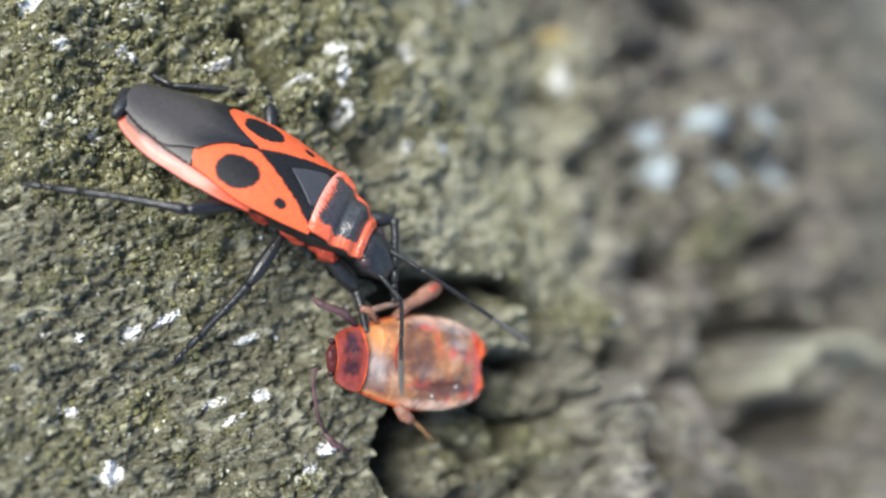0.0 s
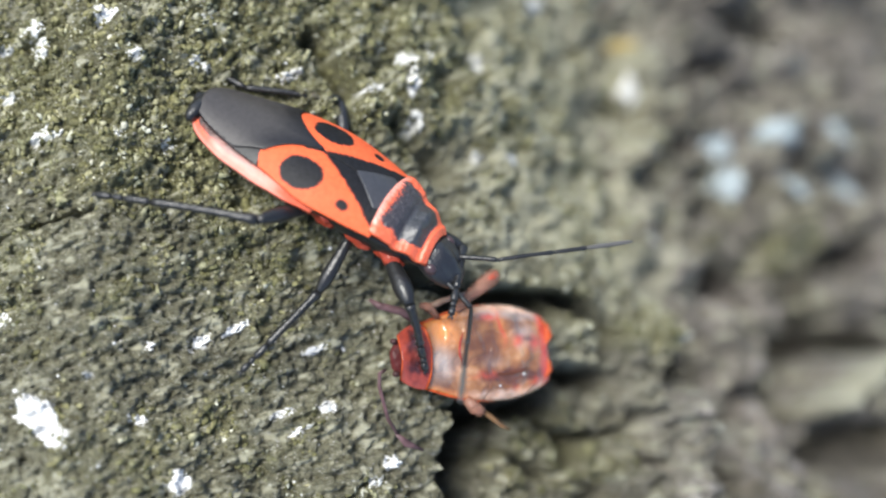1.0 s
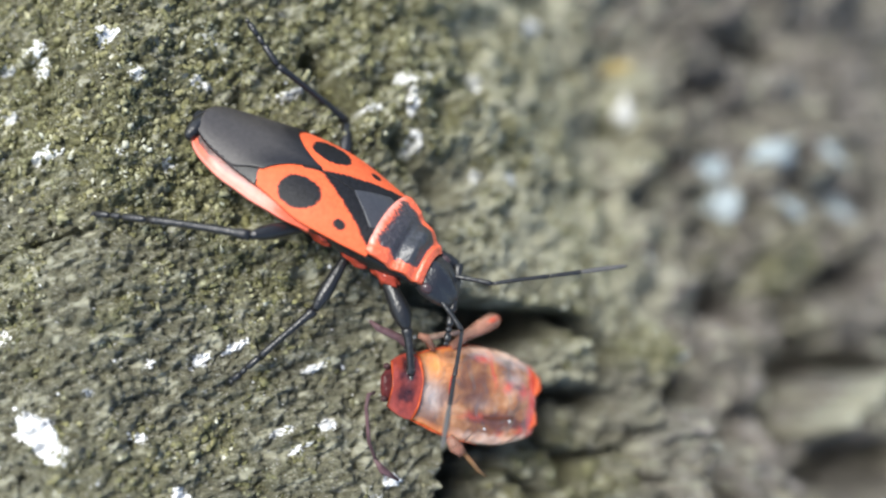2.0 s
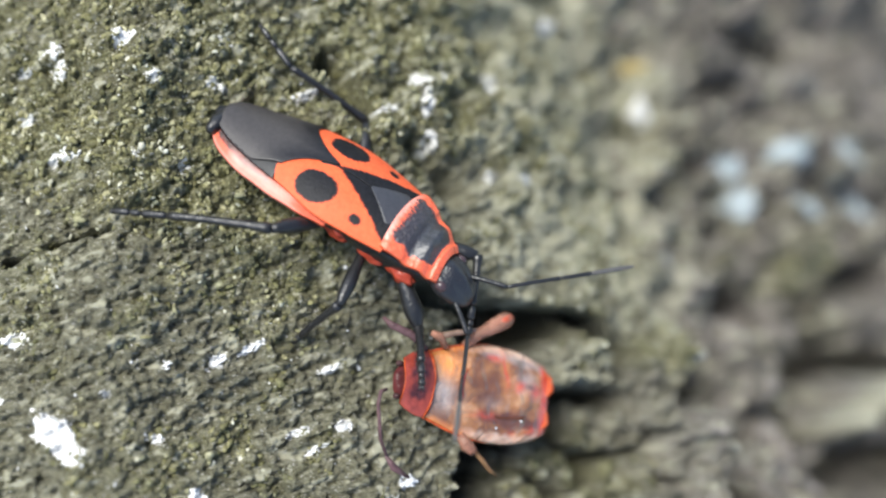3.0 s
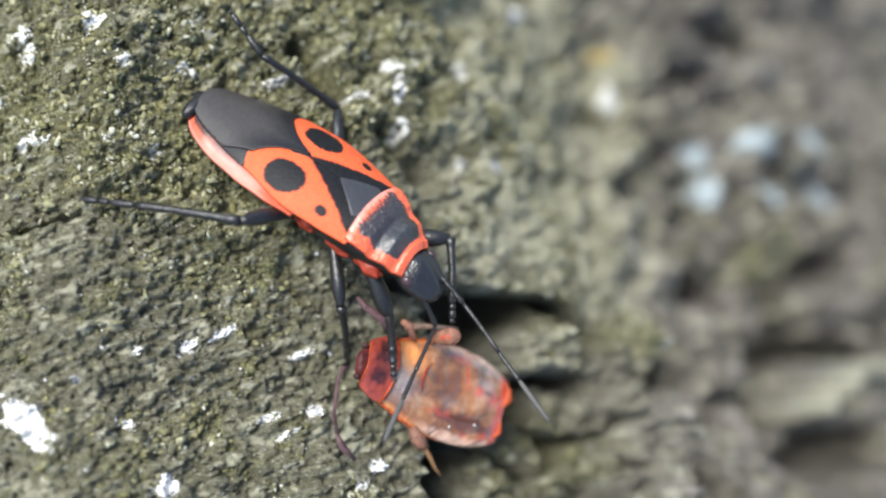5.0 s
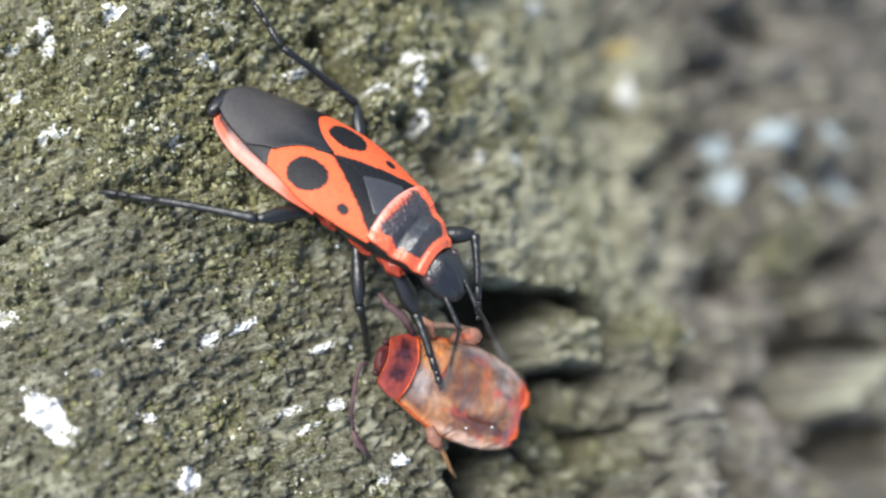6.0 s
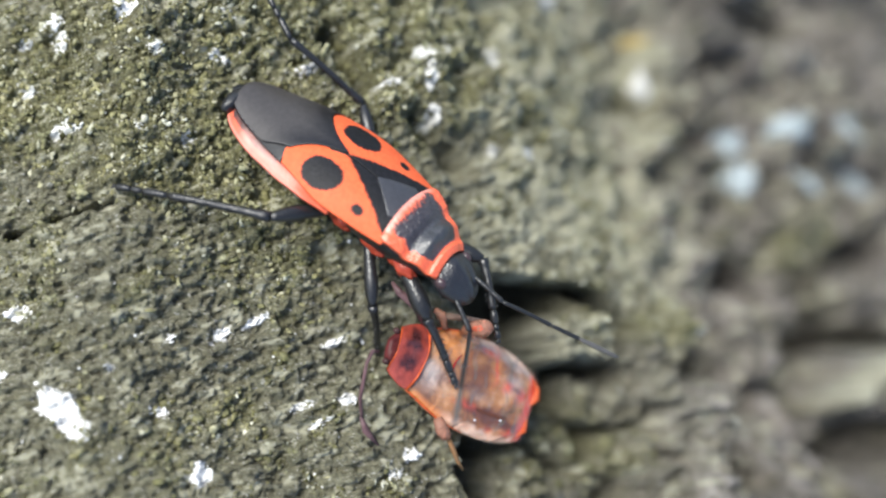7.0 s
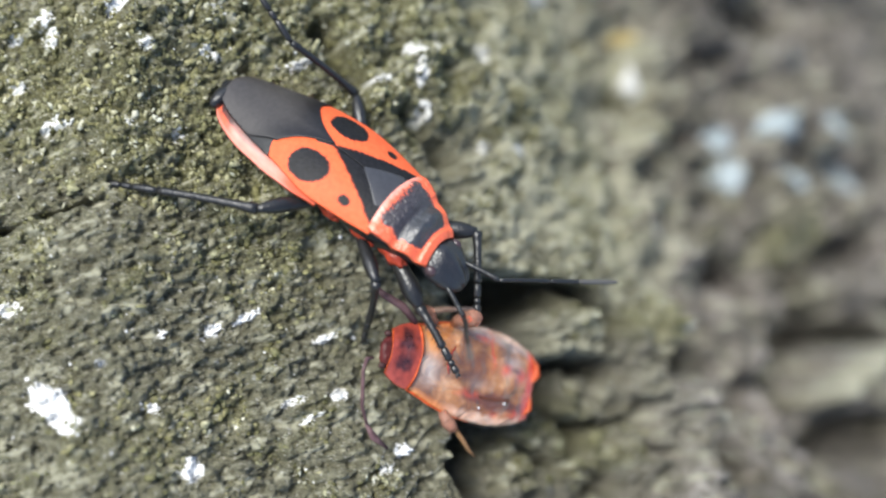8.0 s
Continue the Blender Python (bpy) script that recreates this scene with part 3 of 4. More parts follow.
def loft(rings, closed=True, caps=True):
    bm = bmesh.new()
    rows = [[bm.verts.new(p) for p in r] for r in rings]
    n = len(rows[0])
    for a, b in zip(rows, rows[1:]):
        for i in range(n if closed else n - 1):
            j = (i + 1) % n
            bm.faces.new((a[i], a[j], b[j], b[i]))
    if caps and closed:
        bm.faces.new(rows[0][::-1])
        bm.faces.new(rows[-1])
    bmesh.ops.recalc_face_normals(bm, faces=bm.faces)
    return bm


def tube(points, radii, seg=12, squash=1.0):
    """A rounded tube through points; radii one for each point."""
    pts = [Vector(p) for p in points]
    rings = []
    up = Vector((0, 0, 1))
    for i, p in enumerate(pts):
        d = (pts[min(i + 1, len(pts) - 1)] - pts[max(i - 1, 0)]).normalized()
        side = d.cross(up)
        if side.length < 0.05:
            side = d.cross(Vector((0, 1, 0)))
        side.normalize()
        over = side.cross(d)
        rings.append([p + side * radii[i] * math.cos(a) + over * radii[i] * squash * math.sin(a) for a in [2 * math.pi * k / seg for k in range(seg)]])
    return loft(rings)


def limb(length, profile, bend=0.0, seg=12, steps=14):
    """A tapered limb along +x from the origin; profile: (0..1, radius); bend: sideways sag in mm."""
    pts, rad = [], []
    for i in range(steps + 1):
        q = i / steps
        pts.append((length * q, 0, bend * 4 * q * (1 - q)))
        rad.append(max(0.006, smooth_at(profile, q)))
    return tube(pts, rad, seg)


def join(*meshes):
    """One bmesh out of several."""
    out = meshes[0]
    for bm in meshes[1:]:
        me = bpy.data.meshes.new("joined")
        bm.to_mesh(me)
        bm.free()
        out.from_mesh(me)
        bpy.data.meshes.remove(me)
    return out


def ball(centre, rx, ry, rz, lumps=0.0, seed=1, sub=3, turn=0.0):
    bm = bmesh.new()
    bmesh.ops.create_icosphere(bm, subdivisions=sub, radius=1.0)
    r = Matrix.Rotation(radians(turn), 3, 'Z')
    for v in bm.verts:
        k = 1 + lumps * noise.noise(v.co * 1.7 + Vector((seed * 3.1, seed, 0)))
        v.co = Vector(centre) + r @ Vector((v.co.x * rx * k, v.co.y * ry * k, v.co.z * rz * k))
    return bm


def sheet(nx, ny, place, marks=None, thick=0.05):
    """A curved plate: place(u, v) gives a point for u, v in 0..1; marks(u, v) gives {attribute: value}."""
    bm = bmesh.new()
    layers = {key: bm.verts.layers.float.new(key) for key in (marks(0.5, 0.5) if marks else ())}
    rows, under = [], []
    for i in range(nx + 1):
        row, low = [], []
        for j in range(ny + 1):
            u, v = i / nx, j / ny
            p = Vector(place(u, v))
            a, b = bm.verts.new(p), bm.verts.new(p - Vector((0, 0, thick)))
            if marks:
                for key, value in marks(u, v).items():
                    a[layers[key]] = value
                    b[layers[key]] = value
            row.append(a)
            low.append(b)
        rows.append(row)
        under.append(low)
    for i in range(nx):
        for j in range(ny):
            bm.faces.new((rows[i][j], rows[i + 1][j], rows[i + 1][j + 1], rows[i][j + 1]))
            bm.faces.new((under[i][j + 1], under[i + 1][j + 1], under[i + 1][j], under[i][j]))
    for i in range(nx):
        bm.faces.new((rows[i][0], under[i][0], under[i + 1][0], rows[i + 1][0]))
        bm.faces.new((rows[i + 1][ny], under[i + 1][ny], under[i][ny], rows[i][ny]))
    for j in range(ny):
        bm.faces.new((rows[0][j + 1], under[0][j + 1], under[0][j], rows[0][j]))
        bm.faces.new((rows[nx][j], under[nx][j], under[nx][j + 1], rows[nx][j + 1]))
    bmesh.ops.recalc_face_normals(bm, faces=bm.faces)
    return bm


# ---- the firebug: x forward, y to its left, feet at z = 0 ----
WIDTH = ((-4.15, 0.25), (-4.0, 0.52), (-3.6, 0.82), (-2.8, 1.12), (-1.8, 1.40), (-1.0, 1.54), (0.0, 1.60), (1.2, 1.49), (2.1, 1.34))
SPINE = ((-4.15, 0.98), (-3.6, 1.16), (-2.6, 1.56), (-1.2, 2.12), (0.0, 2.46), (1.0, 2.62), (2.1, 2.70))
DROP = ((-4.15, 0.10), (-3.0, 0.34), (-1.0, 0.52), (1.0, 0.50), (2.1, 0.42))
CORIUM = ((0.0, -0.36), (0.16, -0.80), (0.40, -1.22), (0.75, -1.58), (1.05, -1.74), (1.3, -1.70), (1.7, -1.45))


def wing_height(x, y):
    w = smooth_at(WIDTH, x)
    return smooth_at(SPINE, x) - smooth_at(DROP, x) * min(1.3, abs(y) / w) ** 2.3


def smooth01(a, b, v):
    t = min(1, max(0, (v - a) / (b - a)))
    return t * t * (3 - 2 * t)


def tuck(x, side):
    """The right wing lies a little further in, so that the side margin shows."""
    return 1 - (0.11 * smooth01(0.3, -1.6, x) if side < 0 else 0)


def build_hemelytron(bug, side):
    """One leathery forewing half: orange with a black spot, a small black dot and a black inner band."""
    def place(u, v):
        # u runs from the shoulder to the rear, v from the inner edge to the outer margin
        y0 = 0.012
        xr = smooth_at(CORIUM, 1.6 * v)
        x = 2.14 + (xr - 2.14) * u
        w = smooth_at(WIDTH, x) * tuck(x, side)
        y = y0 + (w - y0) * v
        return (x, side * y, wing_height(x, y) + 0.015)

    def marks(u, v):
        p = place(u, v)
        x, y = p[0], abs(p[1])
        jag = 0.06 * noise.noise(Vector((x * 4, y * 4, side * 3.0))) + 0.08 * noise.noise(Vector((x * 15, y * 15, side * 2.0)))
        spot = math.hypot((x + 0.46) / 0.62, (y - 0.93) / 0.47) + jag
        dot = math.hypot((x - 0.99) / 0.19, (y - 1.12) / 0.14) + jag * 2
        band = (y - (x + 0.36) * 0.485 - 0.02) + jag * 0.5
        black = max(1 - smooth01(0.94, 1.04, spot), 1 - smooth01(0.8, 1.1, dot), 1 - smooth01(-0.02, 0.035, band))
        return {"black": black, "pale": 0.0}
    return part("hemelytron", sheet(150, 70, place, marks), MAT_WING, bug, "orange-red forewing with round black spot")


def build_membrane(bug, side, lift, mat, label, reach):
    """The thin rear part of a forewing; one lies over the other."""
    def place(u, v):
        near = reach if side < 0 else reach * (0.80 + 0.20 * smooth01(0.0, 0.4, u))
        y = -near + (1.62 + near) * v if side > 0 else near - (1.62 + near) * v
        front = smooth_at(CORIUM, min(1.7, abs(y))) + (0.14 if side * y > 0 or side < 0 else -0.01)
        rear = -4.12 + 0.42 * (abs(y - side * 0.25) / 1.1) ** 2.2
        x = front + (rear - front) * u
        w = smooth_at(WIDTH, max(-4.12, x)) + 0.02
        y = max(-w * tuck(x, -1), min(w, y))
        return (x, y, wing_height(max(-4.15, x), y) + lift + 0.005 * math.sin(9 * v + 3 * u))

    def marks(u, v):
        # black along the leathery part, brownish grey towards the tip
        return {"black": 1 - smooth01(0.02, 0.50, u + 0.05 * noise.noise(Vector((u * 6, v * 6, side)))), "pale": 0.0}
    return part("membrane", sheet(50, 40, place, marks, 0.02), mat, bug, label)


def build_body(bug):
    # abdomen and thorax underneath the wings
    rings = []
    for i in range(41):
        x = -4.32 + (3.6 + 4.32) * i / 40
        w = smooth_at(((-4.32, 0.12), (-4.15, 0.36), (-3.6, 0.68), (-2.8, 0.98), (-1.3, 1.26), (0, 1.32), (1.2, 1.24), (2.2, 1.12), (3.6, 0.70)), x)
        top = smooth_at(((-4.32, 0.82), (-3.6, 0.84), (-2.6, 1.10), (-1.2, 1.52), (0.0, 1.86), (2.1, 2.12), (3.6, 1.95)), x) - 0.08
        low = smooth_at(((-4.32, 0.60), (-3.6, 0.42), (-1.5, 0.55), (1.0, 0.68), (2.6, 0.85), (3.6, 1.25)), x)
        ring = []
        for k in range(28):
            a = 2 * math.pi * k / 28
            c, s = math.cos(a), math.sin(a)
            ring.append((x, w * math.copysign(abs(c) ** 0.8, c), top + (0.10 * s if s > 0 else (top - low) * s)))
        rings.append(ring)
    part("abdomen", loft(rings), MAT_BLACK, bug, "black underside")
    # last segment of the abdomen, dark, showing behind the wings
    part("tail_segment", ball((-3.98, -0.28, 0.76), 0.27, 0.62, 0.30, 0.05, 2), MAT_BLACK, bug)
    for side in (1, -1):
        def margin(u, v):
            x = 0.45 - 4.45 * u
            inner = smooth_at(WIDTH, x) * tuck(x, side) - 0.14
            outer = smooth_at(((-4.0, 0.62), (-3.6, 0.98), (-2.8, 1.32), (-1.4, 1.58), (-0.4, 1.62), (0.45, 1.55)), x)
            z = smooth_at(SPINE, x) - smooth_at(DROP, x)
            return (x, side * (inner + (outer - inner) * v), z - 0.015 - 0.13 * v - 0.05 * (1 - math.cos(3 * v)) + 0.015 * math.sin(26 * u) * v)

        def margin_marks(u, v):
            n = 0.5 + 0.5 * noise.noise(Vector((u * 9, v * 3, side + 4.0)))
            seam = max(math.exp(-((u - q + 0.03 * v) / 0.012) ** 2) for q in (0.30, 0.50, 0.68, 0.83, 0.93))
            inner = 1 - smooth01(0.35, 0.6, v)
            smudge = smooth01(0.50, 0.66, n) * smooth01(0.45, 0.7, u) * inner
            # highlight along the middle of the margin, painted in as pale colour
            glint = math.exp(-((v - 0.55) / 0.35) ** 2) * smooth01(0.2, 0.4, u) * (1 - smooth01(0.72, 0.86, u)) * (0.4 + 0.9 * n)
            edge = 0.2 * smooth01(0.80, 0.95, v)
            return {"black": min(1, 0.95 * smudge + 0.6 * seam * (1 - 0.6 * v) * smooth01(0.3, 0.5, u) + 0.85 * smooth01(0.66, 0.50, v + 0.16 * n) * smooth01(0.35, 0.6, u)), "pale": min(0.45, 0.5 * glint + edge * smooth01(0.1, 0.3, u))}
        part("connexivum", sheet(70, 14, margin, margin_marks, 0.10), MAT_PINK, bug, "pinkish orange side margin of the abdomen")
        # red plates between the leg bases
        for x, r in ((0.75, 0.30), (1.95, 0.34), (3.0, 0.30)):
            part("coxal_plate", ball((x, side * (1.08 - 0.13 * (x - 0.7)), 1.38), 0.42 * r / 0.3, 0.19, 0.24, 0.5, int(x * 10)), MAT_RED, bug)


def build_pronotum(bug):
    def place(u, v):
        y = 2 * v - 1
        w = 1.33 - 0.60 * u + 0.04 * math.sin(math.pi * u) - 0.07 * (1 - smooth01(0, 0.10, u)) - 0.05 * smooth01(0.92, 1.0, u)
        x = 2.02 + 1.92 * u - 0.20 * (1 - y * y) * (1 - u) - 0.16 * (1 - y * y) * u
        mid = smooth_at(((0, 2.76), (0.12, 2.78), (0.34, 2.72), (0.46, 2.58), (0.56, 2.61), (0.68, 2.63), (0.82, 2.47), (0.90, 2.44), (1.0, 2.34)), u)
        z = mid - 0.34 * abs(y) ** 2.2
        z += 0.035 * smooth01(0.80, 0.93, abs(y)) + 0.06 * smooth01(0.86, 0.91, u)
        z += 0.07 * math.exp(-((abs(y) - 0.36) / 0.26) ** 2 - ((u - 0.64) / 0.12) ** 2) + 0.07 * math.exp(-((u - 0.66) / 0.13) ** 2) * (1 - y * y)
        rough = smooth01(0.08, 0.2, u) * (1 - smooth01(0.42, 0.50, u))
        z += 0.008 * noise.noise(Vector((x * 9, y * 9, 1))) + 0.022 * rough * noise.noise(Vector((x * 11, y * 20, 4)))
        return (x, y * w, z)

    def marks(u, v):
        s = 2 * v - 1
        y = abs(s)
        n = 0.05 * noise.noise(Vector((u * 12, s * 8, 5)))
        hair = 0.10 * noise.noise(Vector((u * 8, s * 34, 2))) + 0.05 * noise.noise(Vector((u * 20, s * 60, 6)))
        rear = smooth01(0.08, 0.18, u + hair + 0.14 * y * y + 0.03 * s) * (1 - smooth01(0.60, 0.78, y + n + hair * 0.8 - 0.15 * u)) * (1 - smooth01(0.48, 0.56, u))
        front = smooth01(0.42, 0.48, u + 0.4 * hair) * (1 - smooth01(0.82, 0.86, u + 0.3 * n + 0.10 * y ** 6)) * (1 - smooth01(0.72, 0.80, y + n + 2.2 * (u - 0.62) ** 2))
        worn = 0.2 * math.exp(-((u - 0.16) / 0.05) ** 2) * smooth01(-0.02, 0.05, hair)
        # whitish reflection on the middle of the rear rim, put into the colour
        pale = (1 - smooth01(0.02, 0.10, u + 0.5 * hair)) * (1 - smooth01(0.70, 0.95, y)) * 0.42 + 0.03
        rear, front = smooth01(0.25, 0.6, rear), smooth01(0.3, 0.7, front)
        return {"black": max(rear * (0.99 - 0.2 * worn), front), "pale": min(1, pale) * (1 - max(rear, front))}
    part("pronotum", sheet(110, 130, place, marks, 0.10), MAT_PRONOTUM, bug, "orange-red shield with black double patch")
    # side wall under the shield
    rings = []
    for i in range(13):
        x = 2.0 + 1.9 * i / 12
        w = 1.12 - 0.46 * i / 12
        z = 2.25 - 0.12 * i / 12
        rings.append([(x, w * math.cos(a), z - 0.30 + 0.36 * math.sin(a)) for a in [2 * math.pi * k / 20 for k in range(20)]])
    part("thorax", loft(rings), MAT_BLACK, bug, "black side of the thorax")

    def scutellum(u, v):
        y = (2 * v - 1)
        x = 0.74 + 1.30 * u
        w = 0.02 + 0.90 * u
        return (x, y * w, wing_height(x, y * w) + 0.06 + 0.05 * (1 - y * y) * u - 0.085 * u * u)
    part("scutellum", sheet(30, 24, scutellum, None, 0.06), MAT_SCUT, bug, "slate-black triangular plate between the wings")


def build_head(bug):
    rings = []
    for i in range(25):
        q = i / 24
        x = 3.66 + 1.50 * q
        w = smooth_at(((0, 0.56), (0.16, 0.68), (0.34, 0.76), (0.58, 0.68), (0.80, 0.53), (0.92, 0.38), (0.97, 0.26), (1, 0.10)), q)
        top = smooth_at(((0, 2.24), (0.25, 2.30), (0.5, 2.20), (0.8, 1.95), (0.94, 1.76), (1, 1.58)), q)
        low = smooth_at(((0, 1.45), (0.3, 1.40), (0.7, 1.38), (1, 1.50)), q)
        c, h = (top + low) / 2, (top - low) / 2
        ring = []
        for k in range(48):
            a = 2 * math.pi * k / 48
            cy, sz = math.cos(a), math.sin(a)
            # raised middle lobe of the snout, grooves beside it, a dimpled crown
            lobe = smooth01(0.30, 0.60, q) * (0.09 * math.exp(-(cy / 0.24) ** 2) - 0.06 * math.exp(-((abs(cy) - 0.42) / 0.13) ** 2))
            crown = (1 - smooth01(0.25, 0.55, q)) * (0.04 * math.cos(5 * cy) + 0.03 * noise.noise(Vector((x * 4, cy * 3, 3))))
            ring.append((x, w * cy, c + h * sz + max(0, sz) * (lobe + crown)))
        rings.append(ring)
    part("head", loft(rings), MAT_HEAD, bug, "dull black head")
    for side in (1, -1):
        part("eye", ball((4.12, side * 0.62, 1.97), 0.20, 0.15, 0.18, 0.0, 1, 3), MAT_EYE, bug, "dark red compound eye")
        part("antenna_base", ball((4.60, side * 0.38, 1.80), 0.17, 0.14, 0.13, 0, 1, 2), MAT_BLACK, bug)
    part("rostrum", tube([(5.05, 0, 1.55), (5.00, 0, 1.30), (4.70, 0, 0.95), (4.50, 0, 0.55)], [0.11, 0.09, 0.07, 0.04]), MAT_BLACK, bug)


def point_frame(a, b):
    """The turn that lays +x along the way from a to b, with z as high as it can be."""
    d = (Vector(b) - Vector(a)).normalized()
    s = Vector((0, 0, 1)).cross(d)
    if s.length < 1e-4:
        s = Vector((0, 1, 0))
    s.normalize()
    return Matrix((d, s, d.cross(s))).transposed()


def femur_mesh(length, r):
    return limb(length, ((0, r * 0.50), (0.15, r * 0.66), (0.40, r * 0.82), (0.66, r * 0.95), (0.86, r * 0.78), (0.93, r * 0.60), (0.97, r * 0.66), (1.0, r * 0.5)), 0.05)


def tibia_mesh(shin, foot, r, drop, turn):
    """Shin, and the jointed foot that ends in two claws."""
    bm = limb(shin, ((0, r * 0.9), (0.04, r * 1.05), (0.12, r * 0.75), (0.9, r * 0.62), (0.97, r * 0.8), (1, r * 0.6)), 0.05)
    c, s = math.cos(radians(turn)), math.sin(radians(turn))
    x, y, z = shin, 0.0, 0.0
    for share, rr in ((0.50, 0.60), (0.20, 0.52), (0.30, 0.56)):
        k = foot * share
        nx, ny, nz = x + k * c, y + k * s, z - drop * share
        bm = join(bm, tube([(x, y, z), (x + (nx - x) * 0.2, y + (ny - y) * 0.2, z + (nz - z) * 0.2), (x + (nx - x) * 0.85, y + (ny - y) * 0.85, z + (nz - z) * 0.85), (nx, ny, nz)],
                           [r * rr * 0.6, r * rr, r * rr * 1.08, r * rr * 0.6], 9))
        x, y, z = nx, ny, nz
    rng = np.random.default_rng(int(shin * 100))
    for k in range(26):
        q, a = 0.12 + 0.84 * k / 25, rng.uniform(0, 6.283)
        base = Vector((shin * q, math.cos(a) * r * 0.6, math.sin(a) * r * 0.6 + 0.05 * 4 * q * (1 - q)))
        tip = base + Vector((0.10, math.cos(a) * 0.11, math.sin(a) * 0.11))
        bm = join(bm, tube([base, (base + tip) / 2, tip], [0.014, 0.011, 0.004], 4))
    for q in (1, -1):
        bm = join(bm, tube([(x, y, z), (x + 0.10 * c, y + 0.10 * s + q * 0.05, z - 0.01), (x + 0.15 * c, y + 0.15 * s + q * 0.06, z - 0.07)], [r * 0.3, r * 0.22, r * 0.05], 6))
    return bm


LEGS = {
    # hip, femur length, femur radius, shin, foot, foot drop, foot turn
    "RH": ((0.45, -0.80, 1.15), 2.15, 0.245, 3.05, 1.65, 0.10, 0),
    "RM": ((1.75, -0.80, 1.10), 1.90, 0.225, 2.05, 1.05, 0.05, 0),
    "RF": ((2.95, -0.62, 1.25), 1.75, 0.31, 1.35, 0.85, 0.05, 0),
    "LH": ((0.25, 1.30, 1.05), 2.05, 0.22, 2.90, 1.50, 0.15, -32),
    "LM": ((1.75, 0.80, 1.10), 1.08, 0.15, 1.60, 0.70, 0.05, 0),
    "LF": ((2.95, 0.62, 1.25), 1.75, 0.28, 1.50, 0.90, 0.05, 0),
}
FEELERS = {"AL": (4.55, 0.42, 1.85), "AR": (4.55, -0.42, 1.75)}


def antenna_mesh(total):
    """Three slender joints of the antenna, the last one thicker."""
    bm = limb(total * 0.42, ((0, 0.05), (0.06, 0.062), (0.8, 0.062), (0.96, 0.075), (1, 0.05)), 0.03, 10)
    b2 = limb(total * 0.24, ((0, 0.05), (0.1, 0.062), (0.85, 0.07), (0.96, 0.08), (1, 0.05)), 0.0, 10)
    for v in b2.verts:
        v.co.x += total * 0.42
    return join(bm, b2)


def build_firebug():
    bug = new("firebug")
    bug.empty_display_size = 0.002
    tagged(bug, "black and orange-red firebug standing on mossy stone over its prey", "insect")
    build_body(bug)
    for side in (1, -1):
        build_hemelytron(bug, side)
    build_membrane(bug, -1, 0.012, MAT_MEMB_D, "black hind wing membrane", 0.3)
    build_membrane(bug, 1, 0.07, MAT_MEMB, "dull grey wing membrane", 1.10)
    build_pronotum(bug)
    build_head(bug)
    limbs = {}
    for key, (hip, fl, r, shin, foot, drop, turn) in LEGS.items():
        femur = part("femur", femur_mesh(fl, r), MAT_BLACK, bug, "black leg")
        tibia = part("tibia", tibia_mesh(shin, foot, min(r * 0.74, 0.185), drop, turn), MAT_BLACK, femur)
        part("coxa", ball(hip, 0.24, 0.22, 0.26, 0.05, 3, 2), MAT_BLACK, bug)
        limbs[key] = (femur, tibia, hip, fl)
    for key, base in FEELERS.items():
        total = 4.2 if key == "AL" else 3.8
        scape = part("scape", limb(1.25, ((0, 0.05), (0.1, 0.07), (0.8, 0.075), (0.95, 0.085), (1, 0.05)), 0.03, 10), MAT_BLACK, bug, "black antenna")
        flag = part("antenna", antenna_mesh(total), MAT_BLACK, scape)
        tip = limb(total * 0.36, ((0, 0.045), (0.1, 0.07), (0.6, 0.078), (0.9, 0.06), (1, 0.02)), 0.0, 10)
        for v in tip.verts:
            v.co.x += total * 0.655
        limbs[key] = (scape, flag, base, 1.25)
        for v in tip.verts:
            v.co *= MM
        for f in tip.faces:
            f.smooth = True
            f.material_index = 1
        tip.from_mesh(flag.data)
        tip.to_mesh(flag.data)
        tip.free()
        flag.data.materials.append(MAT_TIP)
    return bug, limbs


# ---- the prey: a pale, half-sucked nymph; x towards its head ----
def prey_half(x):
    return smooth_at(((-2.95, 0.98), (-2.6, 1.20), (-1.8, 1.46), (-0.8, 1.52), (0.3, 1.36), (1.2, 1.06), (1.9, 0.86)), x)


